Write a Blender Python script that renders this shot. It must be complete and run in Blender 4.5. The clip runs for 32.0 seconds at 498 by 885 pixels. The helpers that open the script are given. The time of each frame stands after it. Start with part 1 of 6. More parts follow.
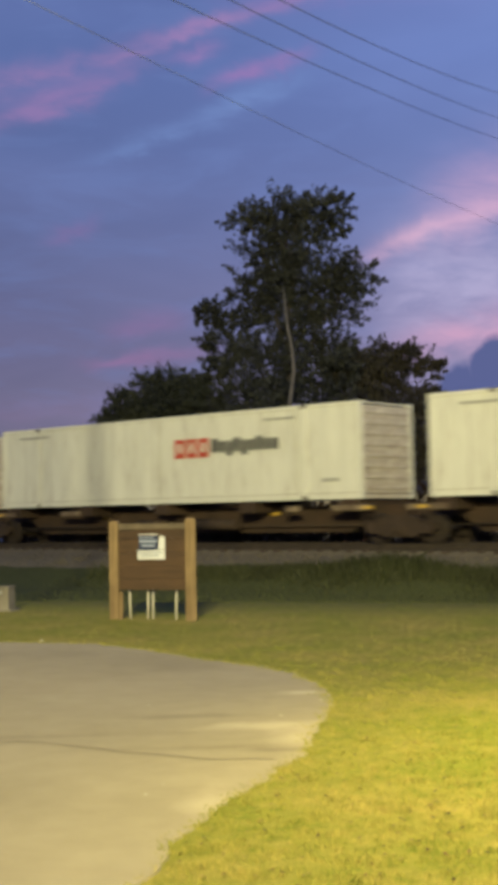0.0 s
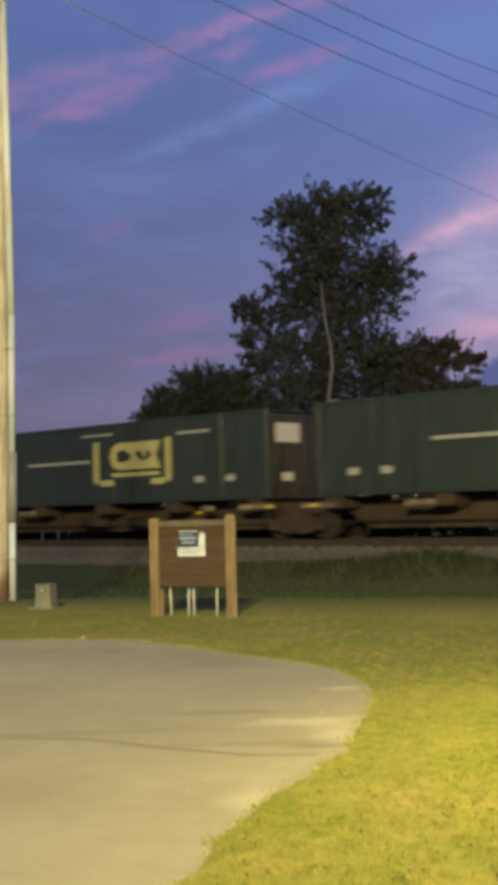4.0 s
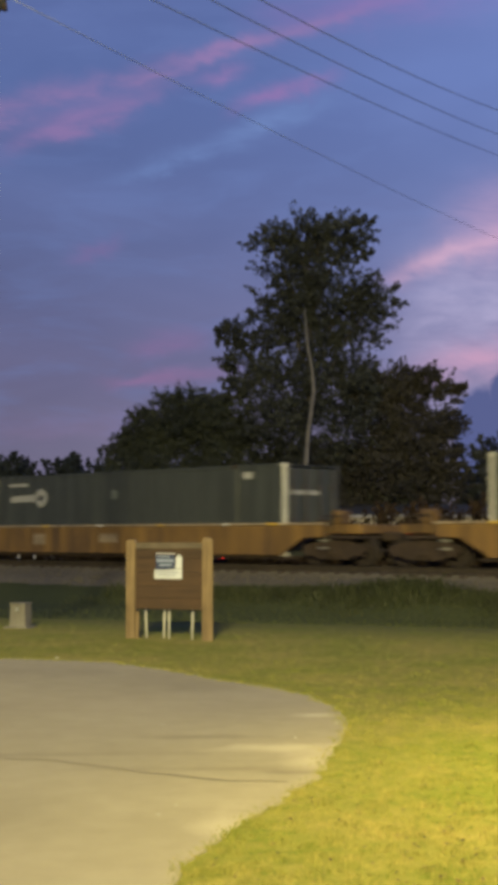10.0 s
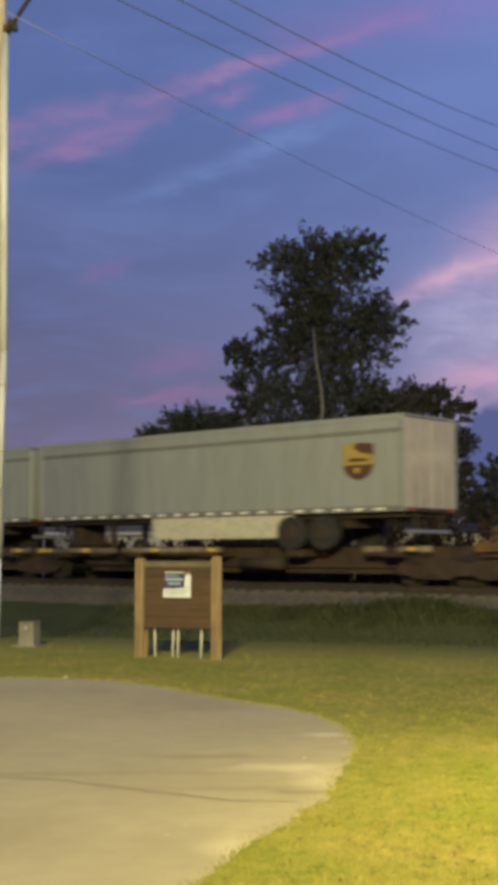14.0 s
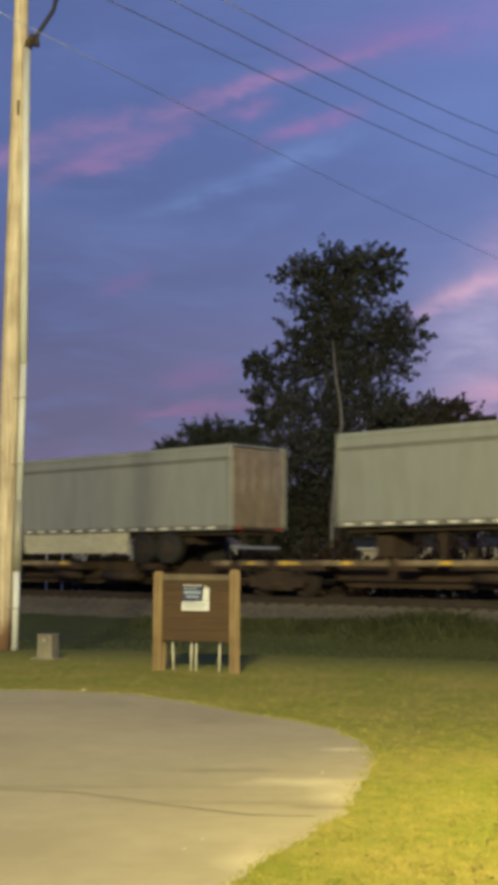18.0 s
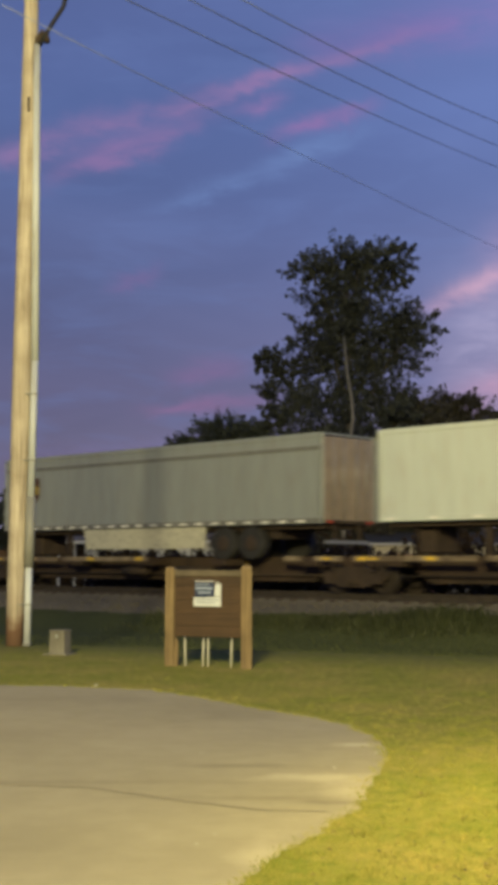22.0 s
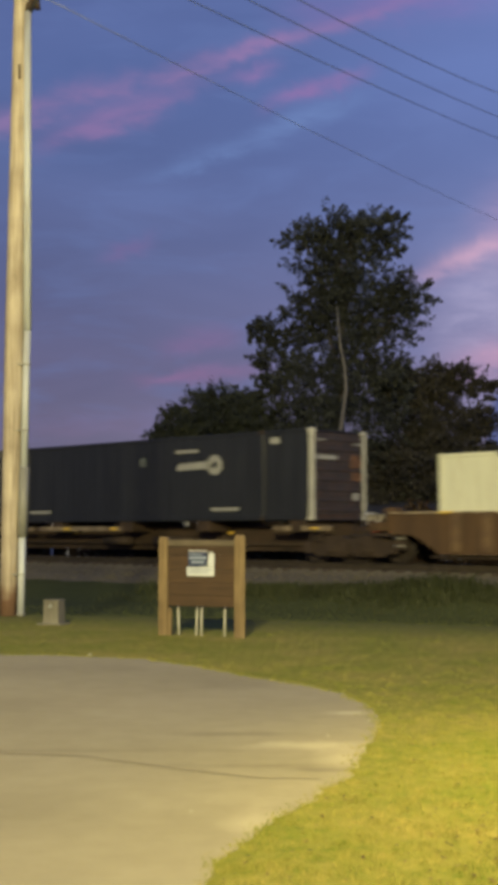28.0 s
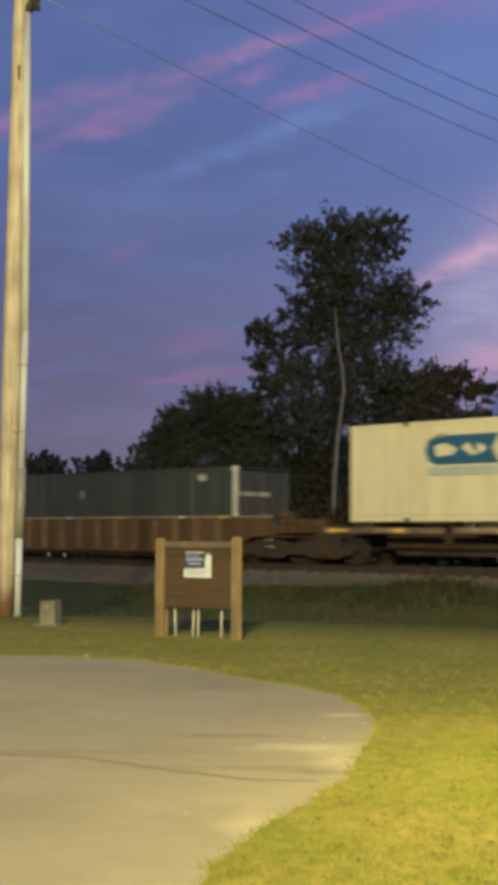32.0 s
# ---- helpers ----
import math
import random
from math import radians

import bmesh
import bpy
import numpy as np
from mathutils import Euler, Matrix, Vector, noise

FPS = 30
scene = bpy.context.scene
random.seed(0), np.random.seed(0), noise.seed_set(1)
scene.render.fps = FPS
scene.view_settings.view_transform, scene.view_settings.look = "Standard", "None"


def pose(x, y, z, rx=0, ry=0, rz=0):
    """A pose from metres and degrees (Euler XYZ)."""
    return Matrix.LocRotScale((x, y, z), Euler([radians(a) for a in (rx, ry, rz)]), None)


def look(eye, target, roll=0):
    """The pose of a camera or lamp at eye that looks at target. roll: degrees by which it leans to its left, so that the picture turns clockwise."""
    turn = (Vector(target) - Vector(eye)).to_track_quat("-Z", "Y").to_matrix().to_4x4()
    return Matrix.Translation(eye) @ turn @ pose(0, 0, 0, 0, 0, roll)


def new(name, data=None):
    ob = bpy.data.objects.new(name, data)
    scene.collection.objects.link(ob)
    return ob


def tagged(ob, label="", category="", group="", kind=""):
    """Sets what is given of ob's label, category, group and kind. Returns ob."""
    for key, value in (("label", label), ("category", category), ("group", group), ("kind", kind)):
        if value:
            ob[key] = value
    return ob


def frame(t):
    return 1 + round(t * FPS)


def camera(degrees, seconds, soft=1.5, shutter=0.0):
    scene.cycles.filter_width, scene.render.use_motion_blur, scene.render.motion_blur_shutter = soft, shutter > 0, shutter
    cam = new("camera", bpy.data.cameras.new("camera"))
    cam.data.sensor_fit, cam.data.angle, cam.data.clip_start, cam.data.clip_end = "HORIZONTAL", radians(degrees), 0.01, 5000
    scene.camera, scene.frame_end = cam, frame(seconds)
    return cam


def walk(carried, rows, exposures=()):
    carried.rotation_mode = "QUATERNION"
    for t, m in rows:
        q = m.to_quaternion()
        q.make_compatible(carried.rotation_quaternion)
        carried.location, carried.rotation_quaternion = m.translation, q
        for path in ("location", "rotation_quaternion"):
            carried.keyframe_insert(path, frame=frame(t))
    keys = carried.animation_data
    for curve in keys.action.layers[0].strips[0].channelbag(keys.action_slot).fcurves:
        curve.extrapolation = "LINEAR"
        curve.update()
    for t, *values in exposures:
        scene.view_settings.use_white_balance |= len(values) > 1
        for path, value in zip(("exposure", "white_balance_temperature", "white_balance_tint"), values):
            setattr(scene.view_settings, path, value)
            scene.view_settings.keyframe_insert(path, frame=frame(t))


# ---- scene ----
RAIL = 0.72             # height of the rail heads over the grass
SIDE = 29.156           # from the camera's foot to the near side of the train
TURN = -43.585          # heading of the line, degrees
EYE = 1.6

# ---- camera ----
cam = camera(22.0, 32.0, soft=6.5, shutter=0.5)
PATH = [
    (0, 93.232, 1.059, -2.229), (0.5, 93.477, 1.118, -2.487), (1, 93.360, 1.055, -2.667), (1.5, 93.115, 0.812, -2.476),
    (2, 92.819, 0.666, -2.336), (2.5, 93.012, 1.012, -2.076), (3, 92.861, 1.278, -1.554), (3.5, 93.219, 1.270, -0.756),
    (5.5, 91.909, 1.690, -0.200), (6, 91.598, 1.682, -0.083), (6.5, 91.872, 0.927, 0.005), (7, 92.624, 0.396, -0.505),
    (7.5, 92.625, 0.057, -1.498), (8, 93.044, 0.011, -2.044), (8.5, 93.386, -0.003, -2.115), (9, 93.671, 0.125, -1.663),
    (9.5, 93.787, -0.195, -1.531), (10, 94.166, 0.068, -1.443), (10.5, 94.141, 0.060, -1.413), (11, 94.117, 0.064, -1.217),
    (11.5, 94.060, 0.207, -1.273), (12, 94.111, 0.264, -1.155), (12.5, 94.182, 0.169, -1.193), (13, 94.458, 0.139, -1.202),
    (13.5, 94.780, 0.066, -1.095), (14, 94.996, 0.039, -1.044), (14.5, 94.960, 0.052, -0.954), (16.5, 95.520, -0.449, -0.833),
    (17, 95.568, -0.598, -0.686), (17.5, 95.580, -0.523, -0.563), (18, 95.591, -0.260, -0.220), (18.5, 95.635, 0.244, 0.276),
    (19, 95.453, 0.213, 0.511), (19.5, 95.234, 0.162, 0.517), (20, 95.021, 0.086, 0.669), (20.5, 94.943, -0.031, 0.710),
    (21, 95.015, -0.136, 0.693), (21.5, 95.261, -0.039, 0.568), (22, 95.396, -0.137, 0.300), (22.5, 95.267, -0.245, -0.043),
    (23, 94.935, -0.444, -0.325), (23.5, 94.703, -0.534, -0.121), (24, 94.587, -0.442, -0.010), (24.5, 94.491, -0.216, 0.172),
    (26.5, 94.159, 0.154, -0.195), (27, 94.006, 0.152, -0.138), (27.5, 93.989, 0.040, 0.075), (28, 94.051, -0.035, -0.003),
    (28.5, 94.139, 0.020, 0.022), (29, 94.159, 0.063, 0.021), (29.5, 94.251, 0.053, 0.146), (30, 94.363, 0.079, 0.129),
    (30.5, 94.421, 0.004, 0.058), (31, 94.330, -0.033, -0.128), (31.5, 94.134, -0.198, -0.144), (32, 94.131, -0.318, -0.132)]
walk(cam, [(t, pose(0, 0, EYE, rx, ry, rz)) for t, rx, ry, rz in PATH],
     exposures=[(0, 0.12), (4, 0.06), (9, 0.02), (17, 0.05), (22, -0.06), (32, -0.04)])

# ---- sky and lamps ----


def node(tree, kind, **values):
    n = tree.nodes.new(kind)
    for key, value in values.items():
        n.inputs[int(key[1:])].default_value = value
    return n


def math_node(tree, op, a, b=None, c=None):
    n = tree.nodes.new("ShaderNodeMath")
    n.operation = op
    for i, v in enumerate((a, b, c)):
        if v is None:
            continue
        if isinstance(v, (int, float)):
            n.inputs[i].default_value = v
        else:
            tree.links.new(v, n.inputs[i])
    return n.outputs[0]


def ramp_node(tree, fac, stops, mode="LINEAR"):
    n = tree.nodes.new("ShaderNodeValToRGB")
    n.color_ramp.interpolation = mode
    while len(n.color_ramp.elements) < len(stops):
        n.color_ramp.elements.new(0.5)
    for e, (p, c) in zip(n.color_ramp.elements, stops):
        e.position = p
        e.color = (*c, 1) if len(c) == 3 else c
    tree.links.new(fac, n.inputs[0])
    return n.outputs[0]


def mix_node(tree, fac, a, b, mode="MIX"):
    n = tree.nodes.new("ShaderNodeMix")
    n.data_type, n.blend_type = "RGBA", mode
    for sock, v in ((n.inputs[0], fac), (n.inputs[6], a), (n.inputs[7], b)):
        if isinstance(v, (int, float)):
            sock.default_value = v
        elif isinstance(v, tuple):
            sock.default_value = (*v, 1)
        else:
            tree.links.new(v, sock)
    return n.outputs[2]


def srgb(r, g, b):
    return tuple((v / 255 / 12.92) if v < 10 else ((v / 255 + 0.055) / 1.055) ** 2.4 for v in (r, g, b))


def sky():
    """Dusk: blue overhead, violet towards the horizon, lit undersides of clouds in rose streaks that climb to the east."""
    world = bpy.data.worlds.new("dusk_sky")
    scene.world = world
    world.use_nodes = True
    t = world.node_tree
    t.nodes.clear()
    co = t.nodes.new("ShaderNodeTexCoord").outputs["Generated"]
    sep = t.nodes.new("ShaderNodeSeparateXYZ")
    t.links.new(co, sep.inputs[0])
    x, z = sep.outputs[0], sep.outputs[2]
    base = ramp_node(t, z, [
        (0.0, srgb(130, 121, 141)), (0.06, srgb(121, 116, 143)), (0.13, srgb(113, 112, 148)), (0.20, srgb(105, 113, 157)),
        (0.28, srgb(100, 116, 168)), (0.34, srgb(98, 117, 173)), (0.42, srgb(96, 113, 168)), (0.8, srgb(64, 80, 132))])
    east = ramp_node(t, math_node(t, "MULTIPLY_ADD", x, 1.0, 0.5), [(0.2, (0.80, 0.80, 0.81)), (0.5, (1.02, 1.02, 1.02)), (0.8, (1.46, 1.43, 1.38))])
    base = mix_node(t, 1.0, base, east, "MULTIPLY")

    def noise_at(stretch_x, stretch_z, tilt, detail, seed, rough=0.55, warp=0.0):
        m = t.nodes.new("ShaderNodeMapping")
        m.vector_type = "POINT"
        t.links.new(co, m.inputs[0])
        m.inputs["Rotation"].default_value = (0, radians(tilt), 0)
        m.inputs["Scale"].default_value = (stretch_x, stretch_x * 0.3, stretch_z)
        m.inputs["Location"].default_value = (seed, seed * 0.7, -seed)
        n = t.nodes.new("ShaderNodeTexNoise")
        t.links.new(m.outputs[0], n.inputs["Vector"])
        n.inputs["Scale"].default_value = 1.0
        n.inputs["Detail"].default_value = detail
        n.inputs["Roughness"].default_value = rough
        n.inputs["Distortion"].default_value = warp
        return n.outputs["Fac"]

    wisps = noise_at(9, 34, 14, 6, 3.1, 0.6, 0.4)
    broad = noise_at(4.5, 15, 10, 4, 7.7, 0.5, 0.3)
    fine = noise_at(26, 80, 16, 5, 1.3, 0.6, 0.5)
    curl = noise_at(14, 22, 12, 4, 9.3, 0.6, 0.8)
    bent = math_node(t, "ADD", z, math_node(t, "MULTIPLY_ADD", curl, 0.030, -0.015))
    bent = math_node(t, "ADD", bent, math_node(t, "MULTIPLY_ADD", fine, 0.012, -0.006))

    def streak(z0, slope, width, x0, x1, soft):
        """A band along z = z0 + slope x that fades out beyond x0 and x1."""
        off = math_node(t, "SUBTRACT", bent, math_node(t, "MULTIPLY_ADD", x, slope, z0))
        band = math_node(t, "POWER", 2.718, math_node(t, "MULTIPLY", math_node(t, "POWER", math_node(t, "DIVIDE", off, width), 2.0), -1.0))
        ends = t.nodes.new("ShaderNodeMapRange")
        ends.interpolation_type = "SMOOTHSTEP"
        t.links.new(x, ends.inputs[0])
        ends.inputs[1].default_value, ends.inputs[2].default_value = x0 - soft, x0 + soft
        ends2 = t.nodes.new("ShaderNodeMapRange")
        ends2.interpolation_type = "SMOOTHSTEP"
        t.links.new(x, ends2.inputs[0])
        ends2.inputs[1].default_value, ends2.inputs[2].default_value = x1 + soft, x1 - soft
        return math_node(t, "MULTIPLY", band, math_node(t, "MULTIPLY", ends.outputs[0], ends2.outputs[0]))

    shade = ramp_node(t, broad, [(0.34, (0, 0, 0)), (0.68, (1, 1, 1))])
    colour = mix_node(t, shade, base, mix_node(t, 1.0, base, (0.85, 0.86, 0.88), "MULTIPLY"))
    pale = ramp_node(t, wisps, [(0.50, (0, 0, 0)), (0.76, (0.34, 0.34, 0.34))])
    colour = mix_node(t, pale, colour, srgb(110, 132, 188))
    rose = ramp_node(t, math_node(t, "MULTIPLY_ADD", fine, 0.45, math_node(t, "MULTIPLY", wisps, 0.62)), [(0.38, (0, 0, 0)), (0.64, (1, 1, 1))])
    for z0, slope, width, xa, xb, soft, gain, tint in (
            (0.3578, 0.275, 0.0085, -0.20, -0.03, 0.04, 0.85, srgb(152, 122, 170)),
            (0.3585, 0.255, 0.0060, -0.04, 0.13, 0.04, 0.85, srgb(152, 124, 174)),
            (0.3475, 0.349, 0.0075, -0.150, -0.040, 0.03, 0.75, srgb(146, 118, 168)),
            (0.3425, 0.160, 0.0050, -0.012, 0.018, 0.015, 0.8, srgb(146, 120, 174)),
            (0.3187, 0.235, 0.0060, 0.018, 0.086, 0.02, 0.85, srgb(144, 118, 174)),
            (0.2977, 0.290, 0.0070, -0.07, 0.075, 0.03, 0.75, srgb(112, 136, 190)),
            (0.385, 0.05, 0.016, 0.03, 0.15, 0.03, 0.5, srgb(130, 112, 172)),
            (0.2425, 0.270, 0.0065, -0.110, -0.078, 0.015, 0.5, srgb(132, 106, 156)),
            (0.1592, 0.180, 0.0080, -0.064, -0.012, 0.02, 0.55, srgb(142, 110, 156)),
            (0.1278, 0.116, 0.0060, -0.080, 0.005, 0.03, 0.7, srgb(148, 112, 154)),
            (0.090, 0.05, 0.012, -0.20, 0.00, 0.06, 0.3, srgb(136, 114, 148)),
            (0.1640, 0.270, 0.0085, 0.140, 0.40, 0.03, 0.9, srgb(222, 172, 196)),
            (0.166, 0.32, 0.030, 0.185, 0.50, 0.035, 0.7, srgb(204, 164, 198)),
            (0.150, 0.10, 0.045, 0.145, 0.50, 0.035, 0.9, srgb(172, 166, 202)),
            (0.105, 0.14, 0.016, 0.160, 0.50, 0.03, 0.8, srgb(204, 158, 188)),
            (0.385, 0.10, 0.022, 0.120, 0.40, 0.05, 0.5, srgb(150, 124, 190))):
        m = math_node(t, "MULTIPLY", streak(z0, slope, width, xa, xb, soft), gain)
        k = math_node(t, "MULTIPLY", m, math_node(t, "MULTIPLY_ADD", rose, 0.75, 0.25))
        colour = mix_node(t, k, colour, tint)
    # a far cumulus, slate blue, low in the east
    puff = noise_at(34, 34, 0, 3, 5.0, 0.5)
    lobes = None
    for cx, cz, rx, rz in ((0.2245, 0.098, 0.018, 0.036), (0.255, 0.085, 0.030, 0.034), (0.204, 0.070, 0.022, 0.046), (0.32, 0.080, 0.05, 0.045)):
        dx = math_node(t, "POWER", math_node(t, "DIVIDE", math_node(t, "SUBTRACT", x, cx), rx), 2.0)
        dz = math_node(t, "POWER", math_node(t, "DIVIDE", math_node(t, "SUBTRACT", z, cz), rz), 2.0)
        d = math_node(t, "SQRT", math_node(t, "ADD", dx, dz))
        lobes = d if lobes is None else math_node(t, "MINIMUM", lobes, d)
    edge = math_node(t, "MULTIPLY", math_node(t, "ADD", lobes, math_node(t, "MULTIPLY", puff, 0.7)), 0.5)
    cum = ramp_node(t, edge, [(0.62, (1, 1, 1)), (0.71, (0, 0, 0))])
    colour = mix_node(t, cum, colour, srgb(88, 96, 142))
    bg = t.nodes.new("ShaderNodeBackground")
    t.links.new(colour, bg.inputs[0])
    bg.inputs[1].default_value = 1.0
    out = t.nodes.new("ShaderNodeOutputWorld")
    t.links.new(bg.outputs[0], out.inputs[0])


sky()


def point_lamp(name, x, y, z, watts, colour, radius=0.2):
    data = bpy.data.lights.new(name, "POINT")
    data.energy, data.color, data.shadow_soft_size = watts, colour, radius
    ob = new(name, data)
    ob.location = (x, y, z)
    return ob


LAMP_NEAR = (5.2, 7.6, 6.0)
LAMP_LOT = (-9.5, -62.0, 26.0)
LAMP_YARD = (-2.2, -16.0, 14.0)
near = bpy.data.lights.new("near_lamp_light", "SPOT")
near.energy, near.color, near.shadow_soft_size, near.spot_size, near.spot_blend = 6000, (1.0, 0.82, 0.19), 0.3, radians(99), 1.0
near_ob = new("near_lamp_light", near)
near_ob.matrix_basis = look(Vector(LAMP_NEAR), Vector((5.0, 7.5, 0)))
point_lamp("lot_lamp_light", *LAMP_LOT, 190000, (1.0, 0.89, 0.52), 2.6)
point_lamp("yard_lamp_light", *LAMP_YARD, 64000, (1.0, 0.84, 0.34), 2.8)

# ---- materials ----
MATS = {}


def surface(name, colour, rough=0.6, metal=0.0, spread=0.12, scale=3.0, fine=40.0, bump=0.1, dirt=None, dirt_amount=0.0, streaks=False,
            per_piece=0.0, emit=0.0, spec=0.5, coords="Object"):
    """A painted, mineral or metal surface with variation at two scales, relief and dirt."""
    if name in MATS:
        return MATS[name]
    m = bpy.data.materials.new(name)
    m.use_nodes = True
    t = m.node_tree
    b = t.nodes["Principled BSDF"]
    co = t.nodes.new("ShaderNodeTexCoord").outputs[coords]
    mp = t.nodes.new("ShaderNodeMapping")
    t.links.new(co, mp.inputs[0])
    mp.inputs["Scale"].default_value = (1, 1, 0.12) if streaks else (1, 1, 1)

    def noise_tex(s, det):
        n = t.nodes.new("ShaderNodeTexNoise")
        t.links.new(mp.outputs[0], n.inputs["Vector"])
        n.inputs["Scale"].default_value, n.inputs["Detail"].default_value = s, det
        return n.outputs["Fac"]

    big, small = noise_tex(scale, 5), noise_tex(fine, 4)
    v = math_node(t, "ADD", math_node(t, "MULTIPLY", big, 0.65), math_node(t, "MULTIPLY", small, 0.35))
    lo = tuple(max(0, c * (1 - spread * 2)) for c in colour)
    hi = tuple(min(1, c * (1 + spread * 2)) for c in colour)
    col = ramp_node(t, v, [(0.3, lo), (0.7, hi)])
    if dirt:
        k = ramp_node(t, math_node(t, "ADD", math_node(t, "MULTIPLY", noise_tex(scale * 2.3, 8), 0.7), math_node(t, "MULTIPLY", small, 0.3)),
                      [(0.62 - 0.3 * dirt_amount, (0, 0, 0)), (0.78 - 0.2 * dirt_amount, (1, 1, 1))])
        col = mix_node(t, k, col, dirt)
    if per_piece:
        r = t.nodes.new("ShaderNodeObjectInfo").outputs["Random"]
        g = math_node(t, "MULTIPLY_ADD", r, 2 * per_piece, 1 - per_piece)
        c = t.nodes.new("ShaderNodeCombineColor")
        for i in range(3):
            t.links.new(g, c.inputs[i])
        col = mix_node(t, 1.0, col, c.outputs[0], "MULTIPLY")
    t.links.new(col, b.inputs["Base Color"])
    b.inputs["Metallic"].default_value = metal
    b.inputs["Specular IOR Level"].default_value = spec
    rr = math_node(t, "MULTIPLY_ADD", small, 0.25, rough - 0.12)
    t.links.new(rr, b.inputs["Roughness"])
    if bump:
        bp = t.nodes.new("ShaderNodeBump")
        bp.inputs["Strength"].default_value = bump
        bp.inputs["Distance"].default_value = 0.02
        t.links.new(small, bp.inputs["Height"])
        t.links.new(bp.outputs[0], b.inputs["Normal"])
    if emit:
        b.inputs["Emission Color"].default_value = (*colour, 1)
        b.inputs["Emission Strength"].default_value = emit
    MATS[name] = m
    return m


def leaf_material(name, a, b_, c):
    m = bpy.data.materials.new(name)
    m.use_nodes = True
    t = m.node_tree
    b = t.nodes["Principled BSDF"]
    r = t.nodes.new("ShaderNodeNewGeometry").outputs["Random Per Island"]
    col = ramp_node(t, r, [(0.0, a), (0.55, b_), (1.0, c)])
    co = t.nodes.new("ShaderNodeTexCoord").outputs["Object"]
    n = t.nodes.new("ShaderNodeTexNoise")
    t.links.new(co, n.inputs["Vector"])
    n.inputs["Scale"].default_value = 0.5
    k = ramp_node(t, n.outputs["Fac"], [(0.3, (0.65, 0.65, 0.65)), (0.7, (1.25, 1.25, 1.25))])
    t.links.new(mix_node(t, 1.0, col, k, "MULTIPLY"), b.inputs["Base Color"])
    b.inputs["Roughness"].default_value = 0.6
    b.inputs["Specular IOR Level"].default_value = 0.25
    return m


def ground_material(name, gain=1.0, blades_only=False):
    """Mown grass: green with straw patches, clumps at two scales, ranker and with shade coloured in towards the line.
    """
    m = bpy.data.materials.new(name)
    m.use_nodes = True
    t = m.node_tree
    b = t.nodes["Principled BSDF"]
    co = t.nodes.new("ShaderNodeTexCoord").outputs["Object"]

    def noise_tex(s, det, rough=0.55):
        n = t.nodes.new("ShaderNodeTexNoise")
        t.links.new(co, n.inputs["Vector"])
        n.inputs["Scale"].default_value, n.inputs["Detail"].default_value, n.inputs["Roughness"].default_value = s, det, rough
        return n.outputs["Fac"]

    patch, clump, blade = noise_tex(0.8, 6, 0.6), noise_tex(7.0, 6, 0.68), noise_tex(34, 4, 0.6)
    green = ramp_node(t, math_node(t, "ADD", math_node(t, "MULTIPLY", clump, 0.6), math_node(t, "MULTIPLY", blade, 0.4)),
                      [(0.30, (0.112, 0.132, 0.022)), (0.5, (0.164, 0.178, 0.032)), (0.72, (0.222, 0.224, 0.046))])
    straw = ramp_node(t, blade, [(0.3, (0.250, 0.205, 0.060)), (0.7, (0.37, 0.290, 0.105))])
    k = ramp_node(t, math_node(t, "ADD", math_node(t, "MULTIPLY", patch, 0.6), math_node(t, "MULTIPLY", clump, 0.4)), [(0.40, (0, 0, 0)), (0.72, (0.9, 0.9, 0.9))])
    lawn = mix_node(t, k, green, straw)
    # rank unmown strip towards the line; its dark tones also paint in the lamps' falloff
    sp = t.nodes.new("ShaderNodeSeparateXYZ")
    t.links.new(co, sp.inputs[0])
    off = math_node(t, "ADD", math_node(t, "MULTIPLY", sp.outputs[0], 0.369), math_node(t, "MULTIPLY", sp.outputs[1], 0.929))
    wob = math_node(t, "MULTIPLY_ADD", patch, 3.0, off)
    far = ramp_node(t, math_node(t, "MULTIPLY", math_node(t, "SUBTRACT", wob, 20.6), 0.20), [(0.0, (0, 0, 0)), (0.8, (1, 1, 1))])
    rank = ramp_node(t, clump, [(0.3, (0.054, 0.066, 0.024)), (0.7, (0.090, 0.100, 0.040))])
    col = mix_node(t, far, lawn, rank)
    if blades_only:
        r = t.nodes.new("ShaderNodeNewGeometry").outputs["Random Per Island"]
        tint = ramp_node(t, r, [(0.0, (gain * 0.74, gain * 0.82, gain * 0.7)), (0.6, (gain, gain, gain)), (1.0, (gain * 1.4, gain * 1.24, gain * 1.4))])
        col = mix_node(t, 1.0, col, tint, "MULTIPLY")
    t.links.new(col, b.inputs["Base Color"])
    b.inputs["Roughness"].default_value = 0.9
    b.inputs["Specular IOR Level"].default_value = 0.1
    if blades_only:
        return m
    bp = t.nodes.new("ShaderNodeBump")
    bp.inputs["Strength"].default_value, bp.inputs["Distance"].default_value = 0.4, 0.02
    t.links.new(math_node(t, "ADD", clump, blade), bp.inputs["Height"])
    t.links.new(bp.outputs[0], b.inputs["Normal"])
    return m


